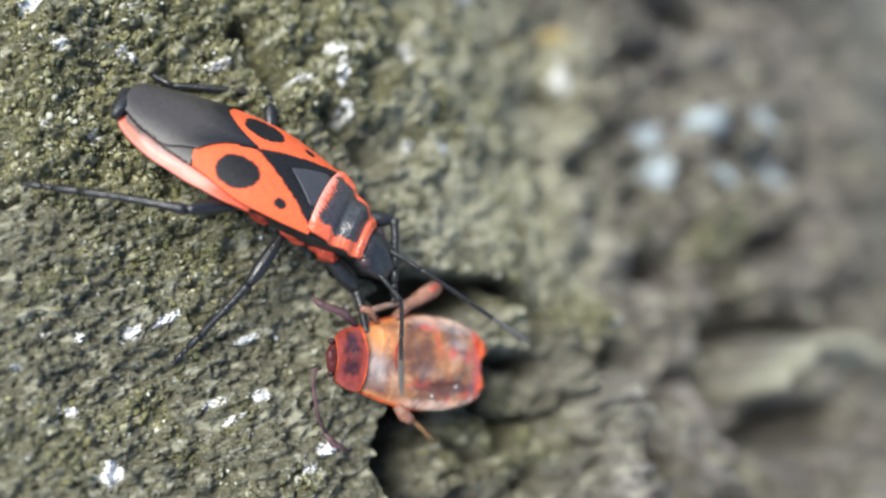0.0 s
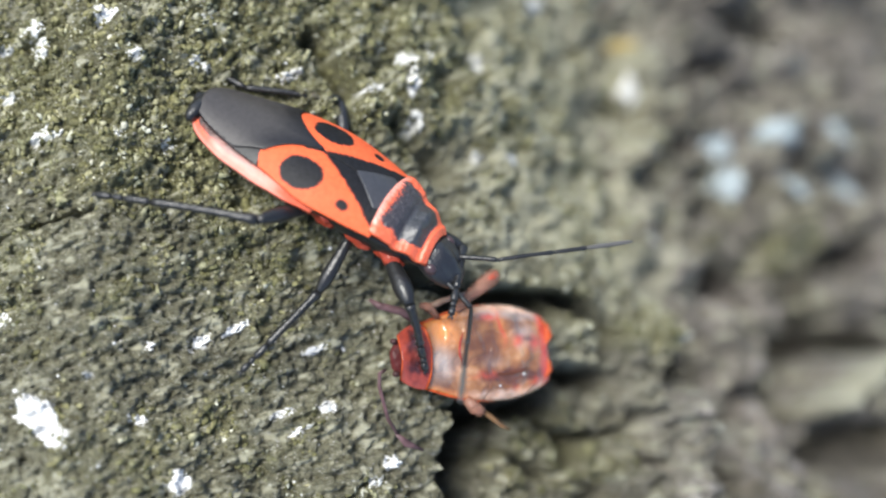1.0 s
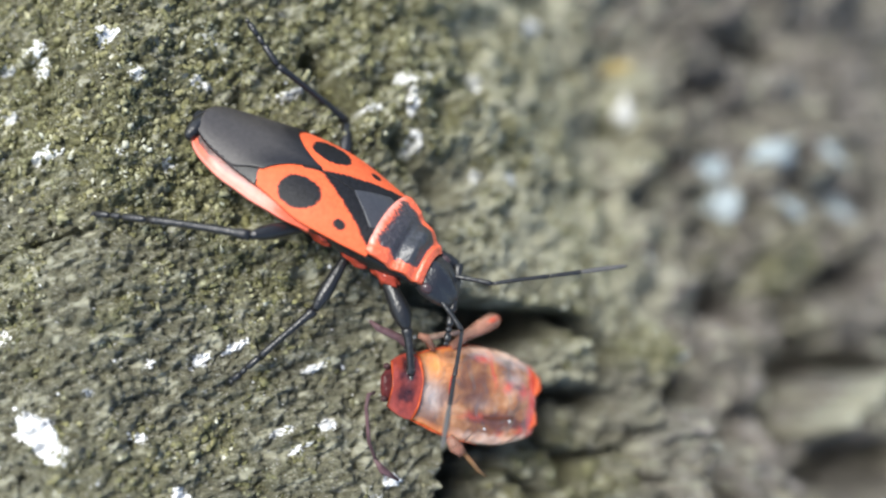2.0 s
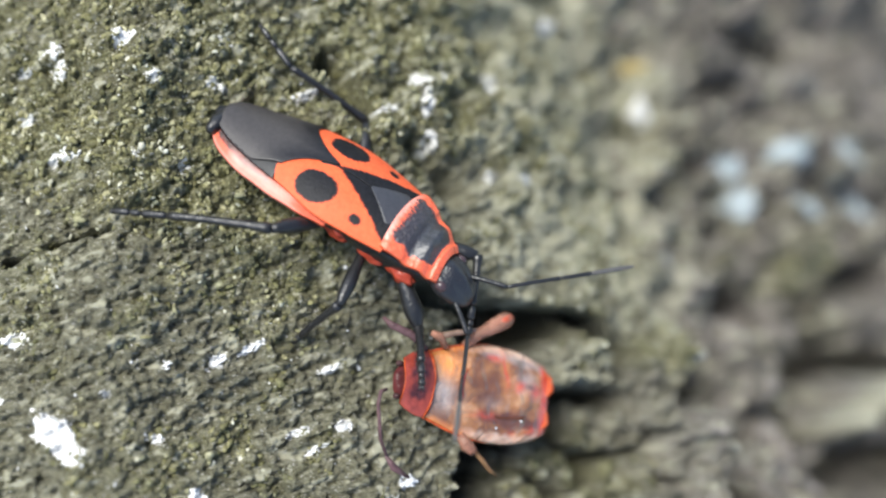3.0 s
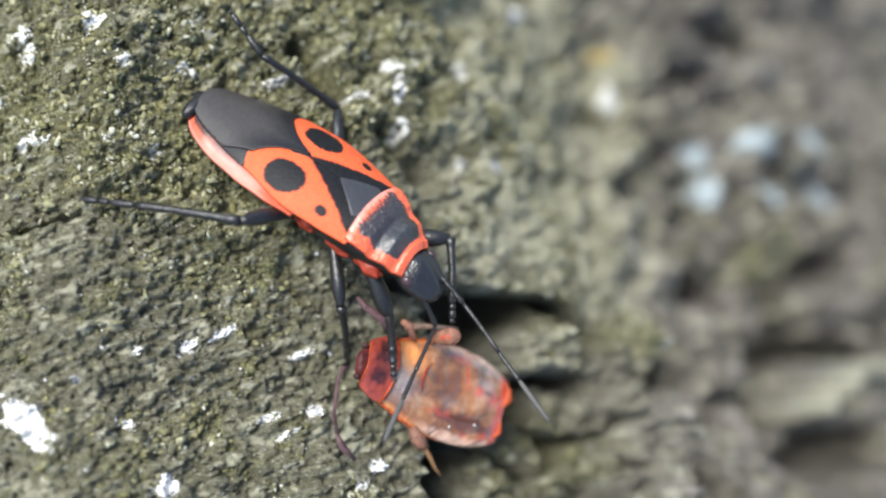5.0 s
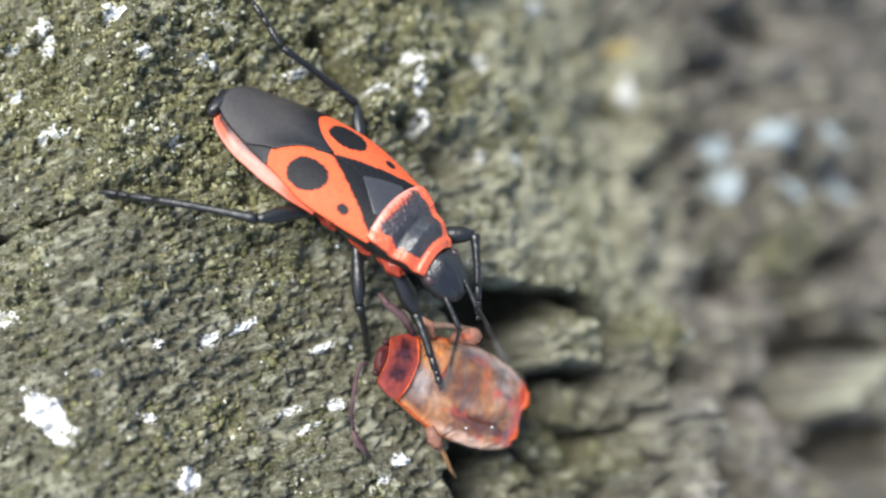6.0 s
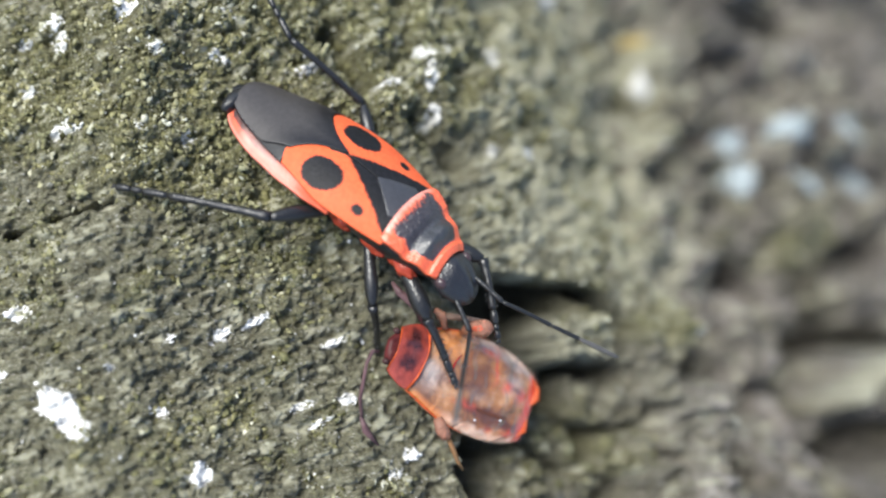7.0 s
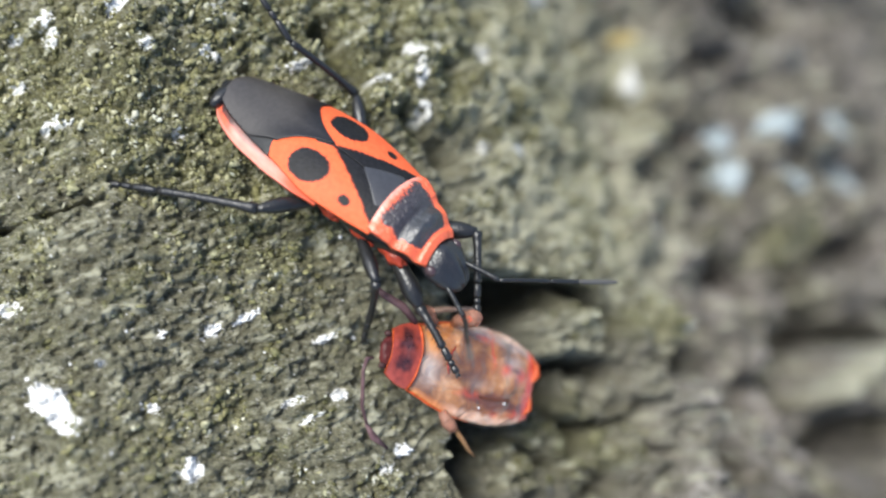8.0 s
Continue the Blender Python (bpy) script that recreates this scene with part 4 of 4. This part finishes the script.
def build_prey():
    prey = new("nymph")
    prey.empty_display_size = 0.002
    tagged(prey, "limp translucent orange-red insect nymph being sucked dry", "insect")
    rings = []
    for i in range(41):
        x = -2.95 + 4.5 * i / 40
        w = prey_half(x)
        h = smooth_at(((-2.95, 0.22), (-2.5, 0.45), (-1.0, 0.66), (0.5, 0.58), (1.35, 0.46)), x)
        ring = []
        for k in range(36):
            a = 2 * math.pi * k / 36
            c, s = math.cos(a), math.sin(a)
            xx = x + (0.16 * (1 - (c * c)) if i == 0 else 0)
            dent = 0.05 * noise.noise(Vector((x * 2.2, c * 1.3, 2)))
            ring.append((xx, w * c, h * (0.85 * s if s > 0 else 0.7 * s) + dent * max(0, s)))
        rings.append(ring)
    part("abdomen_skin", loft(rings), MAT_SKIN, prey, "clear wrinkled skin of the abdomen")
    # what is left inside the skin
    def tissue(u, v):
        x = -2.90 + 4.45 * u
        y = 2 * v - 1
        w = prey_half(x) * 0.97
        h = smooth_at(((-2.90, 0.16), (-2.3, 0.36), (-1.0, 0.50), (0.5, 0.46), (1.3, 0.40)), x)
        fold = noise.noise(Vector((x * 3.2, y * 1.1, 8))) + 0.5 * noise.noise(Vector((x * 7, y * 2.5, 3)))
        return (x, y * w, h * math.sqrt(max(0.0, 1 - y * y)) * 0.85 - 0.05 + 0.028 * fold * smooth01(1, 0.7, abs(y)))

    def blot(x, y, cx, cy, rx, ry):
        return math.exp(-((x - cx) / rx) ** 2 - ((y - cy) / ry) ** 2)

    def zones(u, v):
        x, y, z = tissue(u, v)
        n = 0.25 * noise.noise(Vector((x * 1.6, y * 1.6, 3)))
        m = 0.12 * noise.noise(Vector((x * 4.5, y * 4.5, 9)))
        brown = 1.25 * math.exp(-((y - 0.76 - 0.4 * n - m) / 0.24) ** 2) * smooth01(-0.1, -0.6, x) * smooth01(-2.95, -2.6, x)
        brown = max(brown, 0.45 * blot(x + n, y + n, -0.6, -0.1, 0.55, 0.6))
        orange = max(blot(x + m, y - n, 0.85, -0.68, 0.52, 0.42), 0.8 * smooth01(0.80, 0.97, abs(2 * v - 1)) * smooth01(-0.9, 0.2, x), 0.5 * blot(x, y, -1.2, -0.6, 0.16, 0.5))
        red = max(blot(x + m, y + n, -0.78, -1.02, 0.20, 0.14), blot(x + m + 0.15 * y, y, -1.28, -0.75, 0.08, 0.45), 0.9 * blot(x + n, y + m, -2.38, -0.22, 0.24, 0.20),
                  0.8 * blot(x + m, y + n, -1.75, -0.30, 0.22, 0.14), 0.8 * blot(x + n, y + m, -2.3, 0.98, 0.22, 0.10), 0.6 * blot(x + m, y, -1.55, 1.12, 0.16, 0.10),
                  0.9 * blot(x, y, -2.75, -0.85, 0.16, 0.28), 0.5 * blot(x + m, y + m, -0.5, 0.72, 0.4, 0.1), 0.9 * smooth01(-2.45, -2.72, x + 0.3 * n))
        dark = max(0.8 * blot(x + m, y + n, -2.15, -0.30, 0.22, 0.07), 0.6 * blot(x + m, y, -1.75, -0.75, 0.06, 0.35))
        lilac = max(1.2 * blot(x + n, y - n, 0.92, 0.28, 0.45, 0.50), blot(x + m, y + n, -1.95, -0.50, 0.34, 0.34), 0.6 * blot(x, y + m, -0.75, 0.30, 0.35, 0.2), 0.9 * smooth01(-0.85, -1.15, y + n) * smooth01(-0.2, -0.6, x))
        edge = abs(2 * v - 1) + 0.25 * n + 0.4 * m
        pale = max(smooth01(0.76, 0.93, edge) * smooth01(0.4, -0.4, x), smooth01(1.10, 1.28, y + m) * smooth01(0.3, -0.3, x))
        return {"brown": min(1, brown), "orange": min(1, orange), "red": min(1, red), "lilac": min(1, 0.85 * lilac), "pale": 0.9 * pale, "dark": dark}
    part("tissue", sheet(110, 80, tissue, zones, 0.25), MAT_TISSUE, prey, "wet brown, red and orange remains inside the skin")
    part("fold", tube([(0.18, -0.60, 0.34), (0.34, -0.30, 0.40), (0.38, 0.05, 0.41), (0.30, 0.30, 0.39)], [0.012, 0.032, 0.035, 0.012], 8), MAT_CRIMSON, prey)
    part("gut", tube([(-0.5, 0.66, 0.28), (-1.1, 0.72, 0.31), (-1.8, 0.64, 0.28), (-2.5, 0.44, 0.12)], [0.015, 0.05, 0.07, 0.04], 12, 0.8), MAT_BROWN, prey, "dark brown gut")
    # tiny white beads added as the small highlights on the wet skin
    for i, (x, y) in enumerate(((-1.75, 0.74), (-0.9, 1.05))):
        part("highlight_bead", ball((x, y, 0.52 - 0.1 * abs(y)), 0.035, 0.032, 0.03, 0, 1, 2), MAT_WHITE, prey)
    # orange rim at the notched tail and along the flanks
    tail = [(-2.70, -0.98, 0.05), (-2.93, -0.72, 0.12), (-2.98, -0.42, 0.10), (-2.84, -0.14, 0.02), (-2.82, 0.10, 0.02), (-2.90, 0.38, 0.06), (-2.92, 0.66, 0.08), (-2.66, 0.98, 0.02)]
    part("tail_rim", tube(tail, [0.02, 0.07, 0.13, 0.07, 0.045, 0.06, 0.08, 0.02], 12), MAT_RIM, prey, "orange-red rim of the tail")
    for side in (1, -1):
        edge = [(x, side * (prey_half(x) * 0.985), 0.0) for x in (1.7, 1.2, 0.7, 0.2, -0.3, -0.9)]
        part("flank_rim", tube(edge, [0.02, 0.03, 0.034, 0.028, 0.018, 0.008], 8), MAT_RIM, prey)

    def shield(u, v):
        y = 2 * v - 1
        x = 1.45 + 0.82 * u - 0.12 * (1 - y * y) * (1 - u)
        w = 1.00 - 0.34 * u * u
        x += 0.10 * y * y * u - 0.16 * u * y * y
        return (x, y * w, 0.48 - 0.12 * u - 0.36 * abs(y) ** 2.0 + 0.05 * noise.noise(Vector((u * 2.5, y * 2.0, 6))))

    def shield_marks(u, v):
        y = 2 * v - 1
        n = 0.12 * noise.noise(Vector((u * 5, y * 4, 7)))
        dark = smooth01(0.0, 0.45, u + 1.5 * n) * (1 - smooth01(0.5, 0.95, u + 1.5 * n)) * (1 - smooth01(0.5, 1.0, abs(y + 0.1) + 2 * n)) * (0.75 + 0.35 * smooth01(0.0, 0.35, abs(y)))
        return {"black": min(1, dark), "pale": 0.0}
    part("pronotum", sheet(30, 36, shield, shield_marks, 0.08), MAT_SHIELD, prey, "deep red shield with orange edges")
    for u in (0.0, 1.0):
        part("shield_rim", tube([shield(u, v / 10) for v in range(11)], [q * (1 - 0.45 * u) for q in (0.036, 0.048, 0.042, 0.032, 0.026, 0.022, 0.025, 0.032, 0.038, 0.044, 0.036)], 8), MAT_RIM, prey)
    part("head", ball((2.05, 0.02, -0.02), 0.42, 0.58, 0.20, 0.12, 3, 3), MAT_DARKRED, prey, "dark red head")
    for side in (1, -1):
        part("eye", ball((2.34, side * 0.48, 0.04), 0.12, 0.10, 0.11, 0, 1, 2), MAT_CLOT, prey)
    # limp limbs
    part("antenna", tube([(2.75, 0.35, 0.2), (3.0, 0.45, 0.35), (3.02, 0.80, 0.30), (2.7, 1.75, 0.0), (2.35, 2.25, -0.15)], [0.05, 0.06, 0.055, 0.06, 0.05], 9), MAT_PURPLE, prey, "thin purplish antenna")
    part("antenna", tube([(2.42, 2.2, -0.13), (2.1, 2.5, -0.18), (1.55, 2.75, -0.2)], [0.05, 0.12, 0.04], 9, 0.7), MAT_PURPLE, prey)
    part("leg", tube([(1.55, -1.0, 0.1), (2.1, -1.35, 0.2), (2.75, -1.55, 0.1), (3.0, -1.75, 0.0)], [0.10, 0.13, 0.11, 0.05], 9), MAT_PURPLE, prey)
    hind = part("leg", join(tube([(0.0, 0.0, 0.0), (-0.4, -0.42, 0.15), (-0.95, -0.80, 0.28), (-1.25, -0.98, 0.28), (-1.40, -1.08, 0.27)], [0.14, 0.18, 0.25, 0.26, 0.17], 14)), MAT_PALELEG, prey, "stubby pink hind leg")
    part("leg_scar", ball((-1.12, -0.93, 0.42), 0.30, 0.14, 0.12, 0.2, 3, 3, 34), MAT_SCAR, hind)
    part("leg", tube([(1.30, -1.40, 0.12), (0.7, -1.62, 0.24), (0.0, -1.80, 0.26), (-0.5, -1.95, 0.2)], [0.12, 0.09, 0.075, 0.05], 12), MAT_CLEARLEG, prey, "thin clear leg")
    part("leg", tube([(0.1, 1.35, 0.0), (-0.15, 1.65, 0.05), (-0.40, 1.80, 0.05)], [0.14, 0.21, 0.16], 12), MAT_PALELEG, prey)
    part("leg", tube([(-0.35, 1.7, 0.0), (-0.8, 2.0, -0.1), (-1.2, 2.25, -0.3), (-1.6, 2.4, -0.5)], [0.07, 0.08, 0.065, 0.04], 9), MAT_AMBER, prey, "thin amber leg")
    part("leg", tube([(0.9, -1.15, 0.15), (1.25, -1.45, 0.3), (1.5, -1.5, 0.25)], [0.10, 0.13, 0.09], 10), MAT_PALELEG, prey)
    return prey, hind


bug, limbs = build_firebug()
prey, hind_leg = build_prey()


# ---- what moves ----
def swing(key, rows):
    """Keys a jointed limb: rows of (seconds, joint, end) in the bug's own millimetres."""
    upper, lower, hip, length = limbs[key]
    a, b = [], []
    for t, joint, end in rows:
        f = point_frame(hip, joint)
        tip = Vector(hip) + f @ Vector((length, 0, 0))
        g = point_frame(tip, end)
        a.append((t, Matrix.Translation(Vector(hip) * MM) @ f.to_4x4()))
        b.append((t, Matrix.Translation((length * MM, 0, 0)) @ (f.inverted() @ g).to_4x4()))
    walk(upper, a)
    walk(lower, b)


def motions():
    walk(bug, [
        (0.0, pose(-4.671 * MM, 0.985 * MM, 0.148 * MM, -20.74, 2.30, -33.29)),
        (0.5, pose(-4.681 * MM, 0.999 * MM, 0.153 * MM, -20.11, 1.28, -34.29)),
        (1.0, pose(-4.572 * MM, 1.178 * MM, 0.131 * MM, -17.97, -5.06, -36.48)),
        (1.5, pose(-4.623 * MM, 1.211 * MM, 0.036 * MM, -17.25, -3.87, -35.94)),
        (3.0, pose(-4.518 * MM, 1.356 * MM, -0.071 * MM, -17.27, -5.85, -39.11)),
        (3.5, pose(-4.403 * MM, 1.481 * MM, -0.130 * MM, -15.45, -9.37, -39.86)),
        (4.0, pose(-4.386 * MM, 1.381 * MM, -0.055 * MM, -11.96, -8.59, -42.23)),
        (4.5, pose(-4.503 * MM, 1.311 * MM, 0.069 * MM, -13.32, -8.24, -42.43)),
        (6.0, pose(-4.283 * MM, 1.135 * MM, -0.053 * MM, -10.74, -9.75, -43.41)),
        (6.5, pose(-4.315 * MM, 1.059 * MM, -0.059 * MM, -11.86, -8.52, -44.33)),
        (7.0, pose(-4.303 * MM, 0.994 * MM, -0.004 * MM, -11.95, -7.75, -44.39)),
        (7.5, pose(-4.308 * MM, 1.081 * MM, -0.090 * MM, -11.36, -10.29, -45.05)),
        (8.0, pose(-4.261 * MM, 1.159 * MM, -0.073 * MM, -9.40, -10.22, -43.65)),
    ])
    walk(prey, [
        (0.0, pose(0.467 * MM, -4.007 * MM, 0.800 * MM, 0.00, -7.00, 178.50)),
        (0.5, pose(0.354 * MM, -3.861 * MM, 0.800 * MM, 0.00, -5.30, 178.40)),
        (1.0, pose(0.393 * MM, -3.365 * MM, 0.800 * MM, 0.00, -4.40, 185.20)),
        (1.5, pose(0.195 * MM, -3.987 * MM, 0.800 * MM, 0.00, -6.70, 178.10)),
        (3.0, pose(-0.070 * MM, -3.926 * MM, 0.800 * MM, 0.00, -8.10, 174.50)),
        (3.5, pose(-0.255 * MM, -3.717 * MM, 0.800 * MM, 0.00, -8.90, 177.40)),
        (4.0, pose(-0.305 * MM, -4.087 * MM, 0.800 * MM, 0.00, -8.10, 167.10)),
        (4.5, pose(-0.374 * MM, -4.134 * MM, 0.800 * MM, 0.00, -9.00, 165.20)),
        (6.0, pose(-0.526 * MM, -4.397 * MM, 0.800 * MM, 0.00, -9.90, 162.10)),
        (6.5, pose(-0.606 * MM, -4.408 * MM, 0.800 * MM, 0.00, -10.00, 161.20)),
        (7.0, pose(-0.581 * MM, -4.294 * MM, 0.800 * MM, 0.00, -10.10, 160.00)),
        (7.5, pose(-0.520 * MM, -4.336 * MM, 0.800 * MM, 0.00, -10.00, 166.20)),
        (8.0, pose(-0.354 * MM, -4.174 * MM, 0.800 * MM, 0.00, -7.80, 168.90)),
    ])
    swing("RH", [
        (0.0, (-0.94, -2.43, 1.31), (-4.78, -2.93, -1.35)),
        (0.5, (-0.86, -2.48, 1.41), (-4.70, -3.14, -1.22)),
        (1.0, (-0.55, -2.67, 1.49), (-4.58, -3.85, -0.62)),
        (1.5, (-0.78, -2.56, 1.26), (-4.70, -3.51, -1.15)),
        (3.0, (-0.58, -2.64, 1.56), (-4.43, -4.04, -0.75)),
        (3.5, (-0.60, -2.66, 1.41), (-4.46, -4.23, -0.77)),
        (4.0, (-0.56, -2.67, 1.46), (-4.36, -4.37, -0.73)),
        (4.5, (-0.36, -2.71, 1.71), (-4.17, -4.40, -0.47)),
        (6.0, (-0.56, -2.68, 1.40), (-4.50, -4.39, -0.52)),
        (6.5, (-0.51, -2.71, 1.41), (-4.41, -4.39, -0.60)),
        (7.0, (-0.57, -2.68, 1.37), (-4.48, -4.34, -0.65)),
        (7.5, (-0.39, -2.76, 1.42), (-4.35, -4.46, -0.47)),
        (8.0, (-0.63, -2.65, 1.34), (-4.55, -4.34, -0.63)),
    ])
    swing("RM", [
        (0.0, (1.80, -2.51, 0.28), (1.52, -4.56, -2.04)),
        (0.5, (1.82, -2.55, 0.36), (1.57, -4.57, -1.97)),
        (1.0, (2.04, -2.37, 0.07), (1.71, -5.10, -1.36)),
        (1.5, (1.99, -2.39, 0.08), (1.74, -5.12, -1.35)),
        (3.0, (2.23, -2.62, 0.83), (1.84, -3.15, -2.20)),
        (3.5, (2.98, -2.24, 0.96), (3.64, -2.57, -2.05)),
        (4.0, (3.34, -1.70, 0.57), (4.36, -2.09, -2.33)),
        (4.5, (3.28, -1.76, 0.52), (4.71, -1.73, -2.24)),
        (6.0, (3.13, -1.93, 0.44), (4.61, -1.75, -2.28)),
        (6.5, (3.20, -1.86, 0.48), (4.65, -1.63, -2.25)),
        (7.0, (3.19, -1.88, 0.49), (4.62, -1.60, -2.25)),
        (7.5, (3.21, -1.83, 0.45), (4.62, -1.59, -2.30)),
        (8.0, (3.22, -1.90, 1.60), (4.09, -2.04, -1.38)),
    ])
    swing("RF", [
        (0.0, (4.63, -0.71, 0.78), (6.20, -2.21, 0.40)),
        (0.5, (4.35, -1.56, 1.73), (5.94, -2.21, 0.36)),
        (1.0, (4.26, -1.75, 1.53), (5.92, -2.23, 0.18)),
        (1.5, (4.38, -1.63, 1.25), (5.91, -2.24, -0.21)),
        (3.0, (4.45, -1.27, 0.62), (5.44, -3.12, 1.26)),
        (3.5, (4.36, -1.50, 0.72), (5.27, -3.37, 1.45)),
        (4.0, (4.44, -1.44, 0.82), (5.38, -3.16, 1.81)),
        (4.5, (4.44, -1.18, 0.53), (5.36, -2.97, 1.42)),
        (6.0, (4.48, -0.82, 0.43), (6.44, -1.76, 0.09)),
        (6.5, (4.55, -1.32, 1.38), (6.38, -1.48, 0.17)),
        (7.0, (4.58, -1.19, 0.99), (6.57, -1.52, 0.10)),
        (7.5, (4.53, -1.36, 1.36), (6.28, -1.25, 0.03)),
        (8.0, (4.59, -1.16, 0.95), (6.69, -1.78, 0.78)),
    ])
    swing("LH", [
        (0.0, (-0.85, 3.01, 1.32), (-3.28, 1.81, 0.29)),
        (0.5, (-0.94, 2.95, 1.31), (-3.32, 1.64, 0.30)),
        (1.0, (-1.03, 2.88, 1.31), (-3.46, 1.47, 0.63)),
        (1.5, (-0.77, 3.06, 1.31), (-3.25, 2.07, 2.45)),
        (3.0, (-0.84, 3.01, 1.30), (-3.52, 2.10, 1.92)),
        (3.5, (-0.87, 3.00, 1.30), (-3.46, 1.93, 2.02)),
        (4.0, (-1.11, 2.81, 1.33), (-3.52, 1.50, 2.27)),
        (4.5, (-1.07, 2.85, 1.31), (-3.50, 1.58, 2.23)),
        (6.0, (-1.26, 2.65, 1.35), (-3.73, 1.54, 2.39)),
        (6.5, (-1.35, 2.55, 1.33), (-3.80, 1.47, 2.46)),
        (7.0, (-1.41, 2.47, 1.33), (-4.11, 1.71, 2.08)),
        (7.5, (-1.38, 2.51, 1.35), (-3.62, 1.32, 2.76)),
        (8.0, (-1.33, 2.57, 1.36), (-3.34, 1.21, 2.95)),
    ])
    swing("LF", [
        (0.0, (4.25, 1.23, 2.25), (5.67, -0.49, 1.36)),
        (0.5, (4.24, 1.27, 2.24), (5.70, -0.43, 1.36)),
        (1.0, (4.59, 0.95, 1.78), (5.37, -1.32, 1.87)),
        (1.5, (4.61, 0.87, 1.75), (5.43, -1.39, 1.62)),
        (3.0, (4.43, 1.23, 1.95), (5.78, -0.45, 0.88)),
        (3.5, (4.58, 1.06, 1.73), (5.43, -0.81, 0.49)),
        (4.0, (4.35, 1.43, 1.91), (5.93, 0.88, 0.19)),
        (4.5, (4.25, 1.53, 2.00), (5.96, 0.06, 1.17)),
        (6.0, (4.17, 1.64, 1.99), (5.90, 0.18, 1.19)),
        (6.5, (4.38, 1.41, 1.88), (6.21, 0.04, 1.15)),
        (7.0, (4.53, 1.18, 1.76), (6.51, -0.05, 1.20)),
        (7.5, (4.16, 1.64, 2.00), (6.15, 0.46, 1.37)),
        (8.0, (4.31, 1.53, 1.87), (5.96, -0.01, 1.06)),
    ])
    swing("AL", [
        (0.0, (5.74, 0.29, 2.21), (9.93, 0.35, 2.53)),
        (0.5, (5.75, 0.28, 2.18), (9.94, 0.44, 2.01)),
        (1.0, (5.56, 0.86, 2.43), (8.48, 3.51, 3.89)),
        (1.5, (5.61, 0.79, 2.41), (8.56, 3.23, 4.12)),
        (3.0, (5.67, 0.74, 2.30), (8.35, 3.80, 3.34)),
        (3.5, (5.68, 0.77, 2.25), (8.90, 3.44, 2.64)),
        (4.0, (5.65, 0.86, 2.26), (8.78, 3.64, 2.65)),
        (4.5, (5.77, 0.58, 2.07), (9.71, 2.01, 1.82)),
        (6.0, (5.71, -0.00, 1.65), (6.97, -2.58, 4.71)),
        (6.5, (5.76, 0.13, 1.75), (9.25, 1.44, -0.19)),
        (7.0, (5.79, 0.43, 1.98), (9.55, 2.26, 1.58)),
        (7.5, (5.75, 0.68, 2.09), (9.25, 3.00, 2.11)),
        (8.0, (5.75, 0.68, 2.08), (8.52, 3.82, 1.75)),
    ])
    swing("AR", [
        (0.0, (5.72, -0.86, 1.83), (6.41, -4.43, 2.93)),
        (0.5, (5.68, -0.96, 1.71), (5.84, -4.75, 1.63)),
        (1.0, (5.77, -0.67, 1.80), (6.59, -4.20, 2.96)),
        (1.5, (5.77, -0.71, 1.80), (6.95, -4.32, 1.73)),
        (3.0, (5.65, -0.97, 1.50), (6.89, -4.48, 2.24)),
        (3.5, (5.71, -0.83, 1.56), (7.70, -4.07, 1.38)),
        (4.0, (5.71, -0.85, 1.58), (7.01, -4.14, 2.96)),
        (4.5, (5.58, -0.42, 1.04), (6.48, -3.84, -0.34)),
        (6.0, (5.70, -0.86, 1.55), (6.34, -3.86, 3.79)),
        (6.5, (5.71, -0.85, 1.56), (6.69, -4.27, 2.88)),
        (7.0, (5.71, -0.85, 1.58), (6.86, -4.14, 3.10)),
        (7.5, (5.68, -0.64, 1.27), (6.87, -4.06, 2.43)),
        (8.0, (5.74, -0.78, 1.60), (6.48, -3.24, 4.40)),
    ])
    swing("LM", [(0.0, (2.0, 1.42, 1.85), (1.9, 1.30, 0.0)), (8.0, (2.0, 1.46, 1.9), (1.85, 1.30, 0.0))])
    # the nymph's hind leg is pushed up and in
    rest = pose(0.25 * MM, -1.3 * MM, 0.1 * MM)
    lifted = rest @ Matrix.Rotation(radians(6), 4, 'Z') @ Matrix.Rotation(radians(88), 4, Vector((-0.95, 1.45, 0)).normalized())
    walk(hind_leg, [(0.0, rest), (3.4, rest), (4.0, lifted), (8.0, lifted)])


motions()
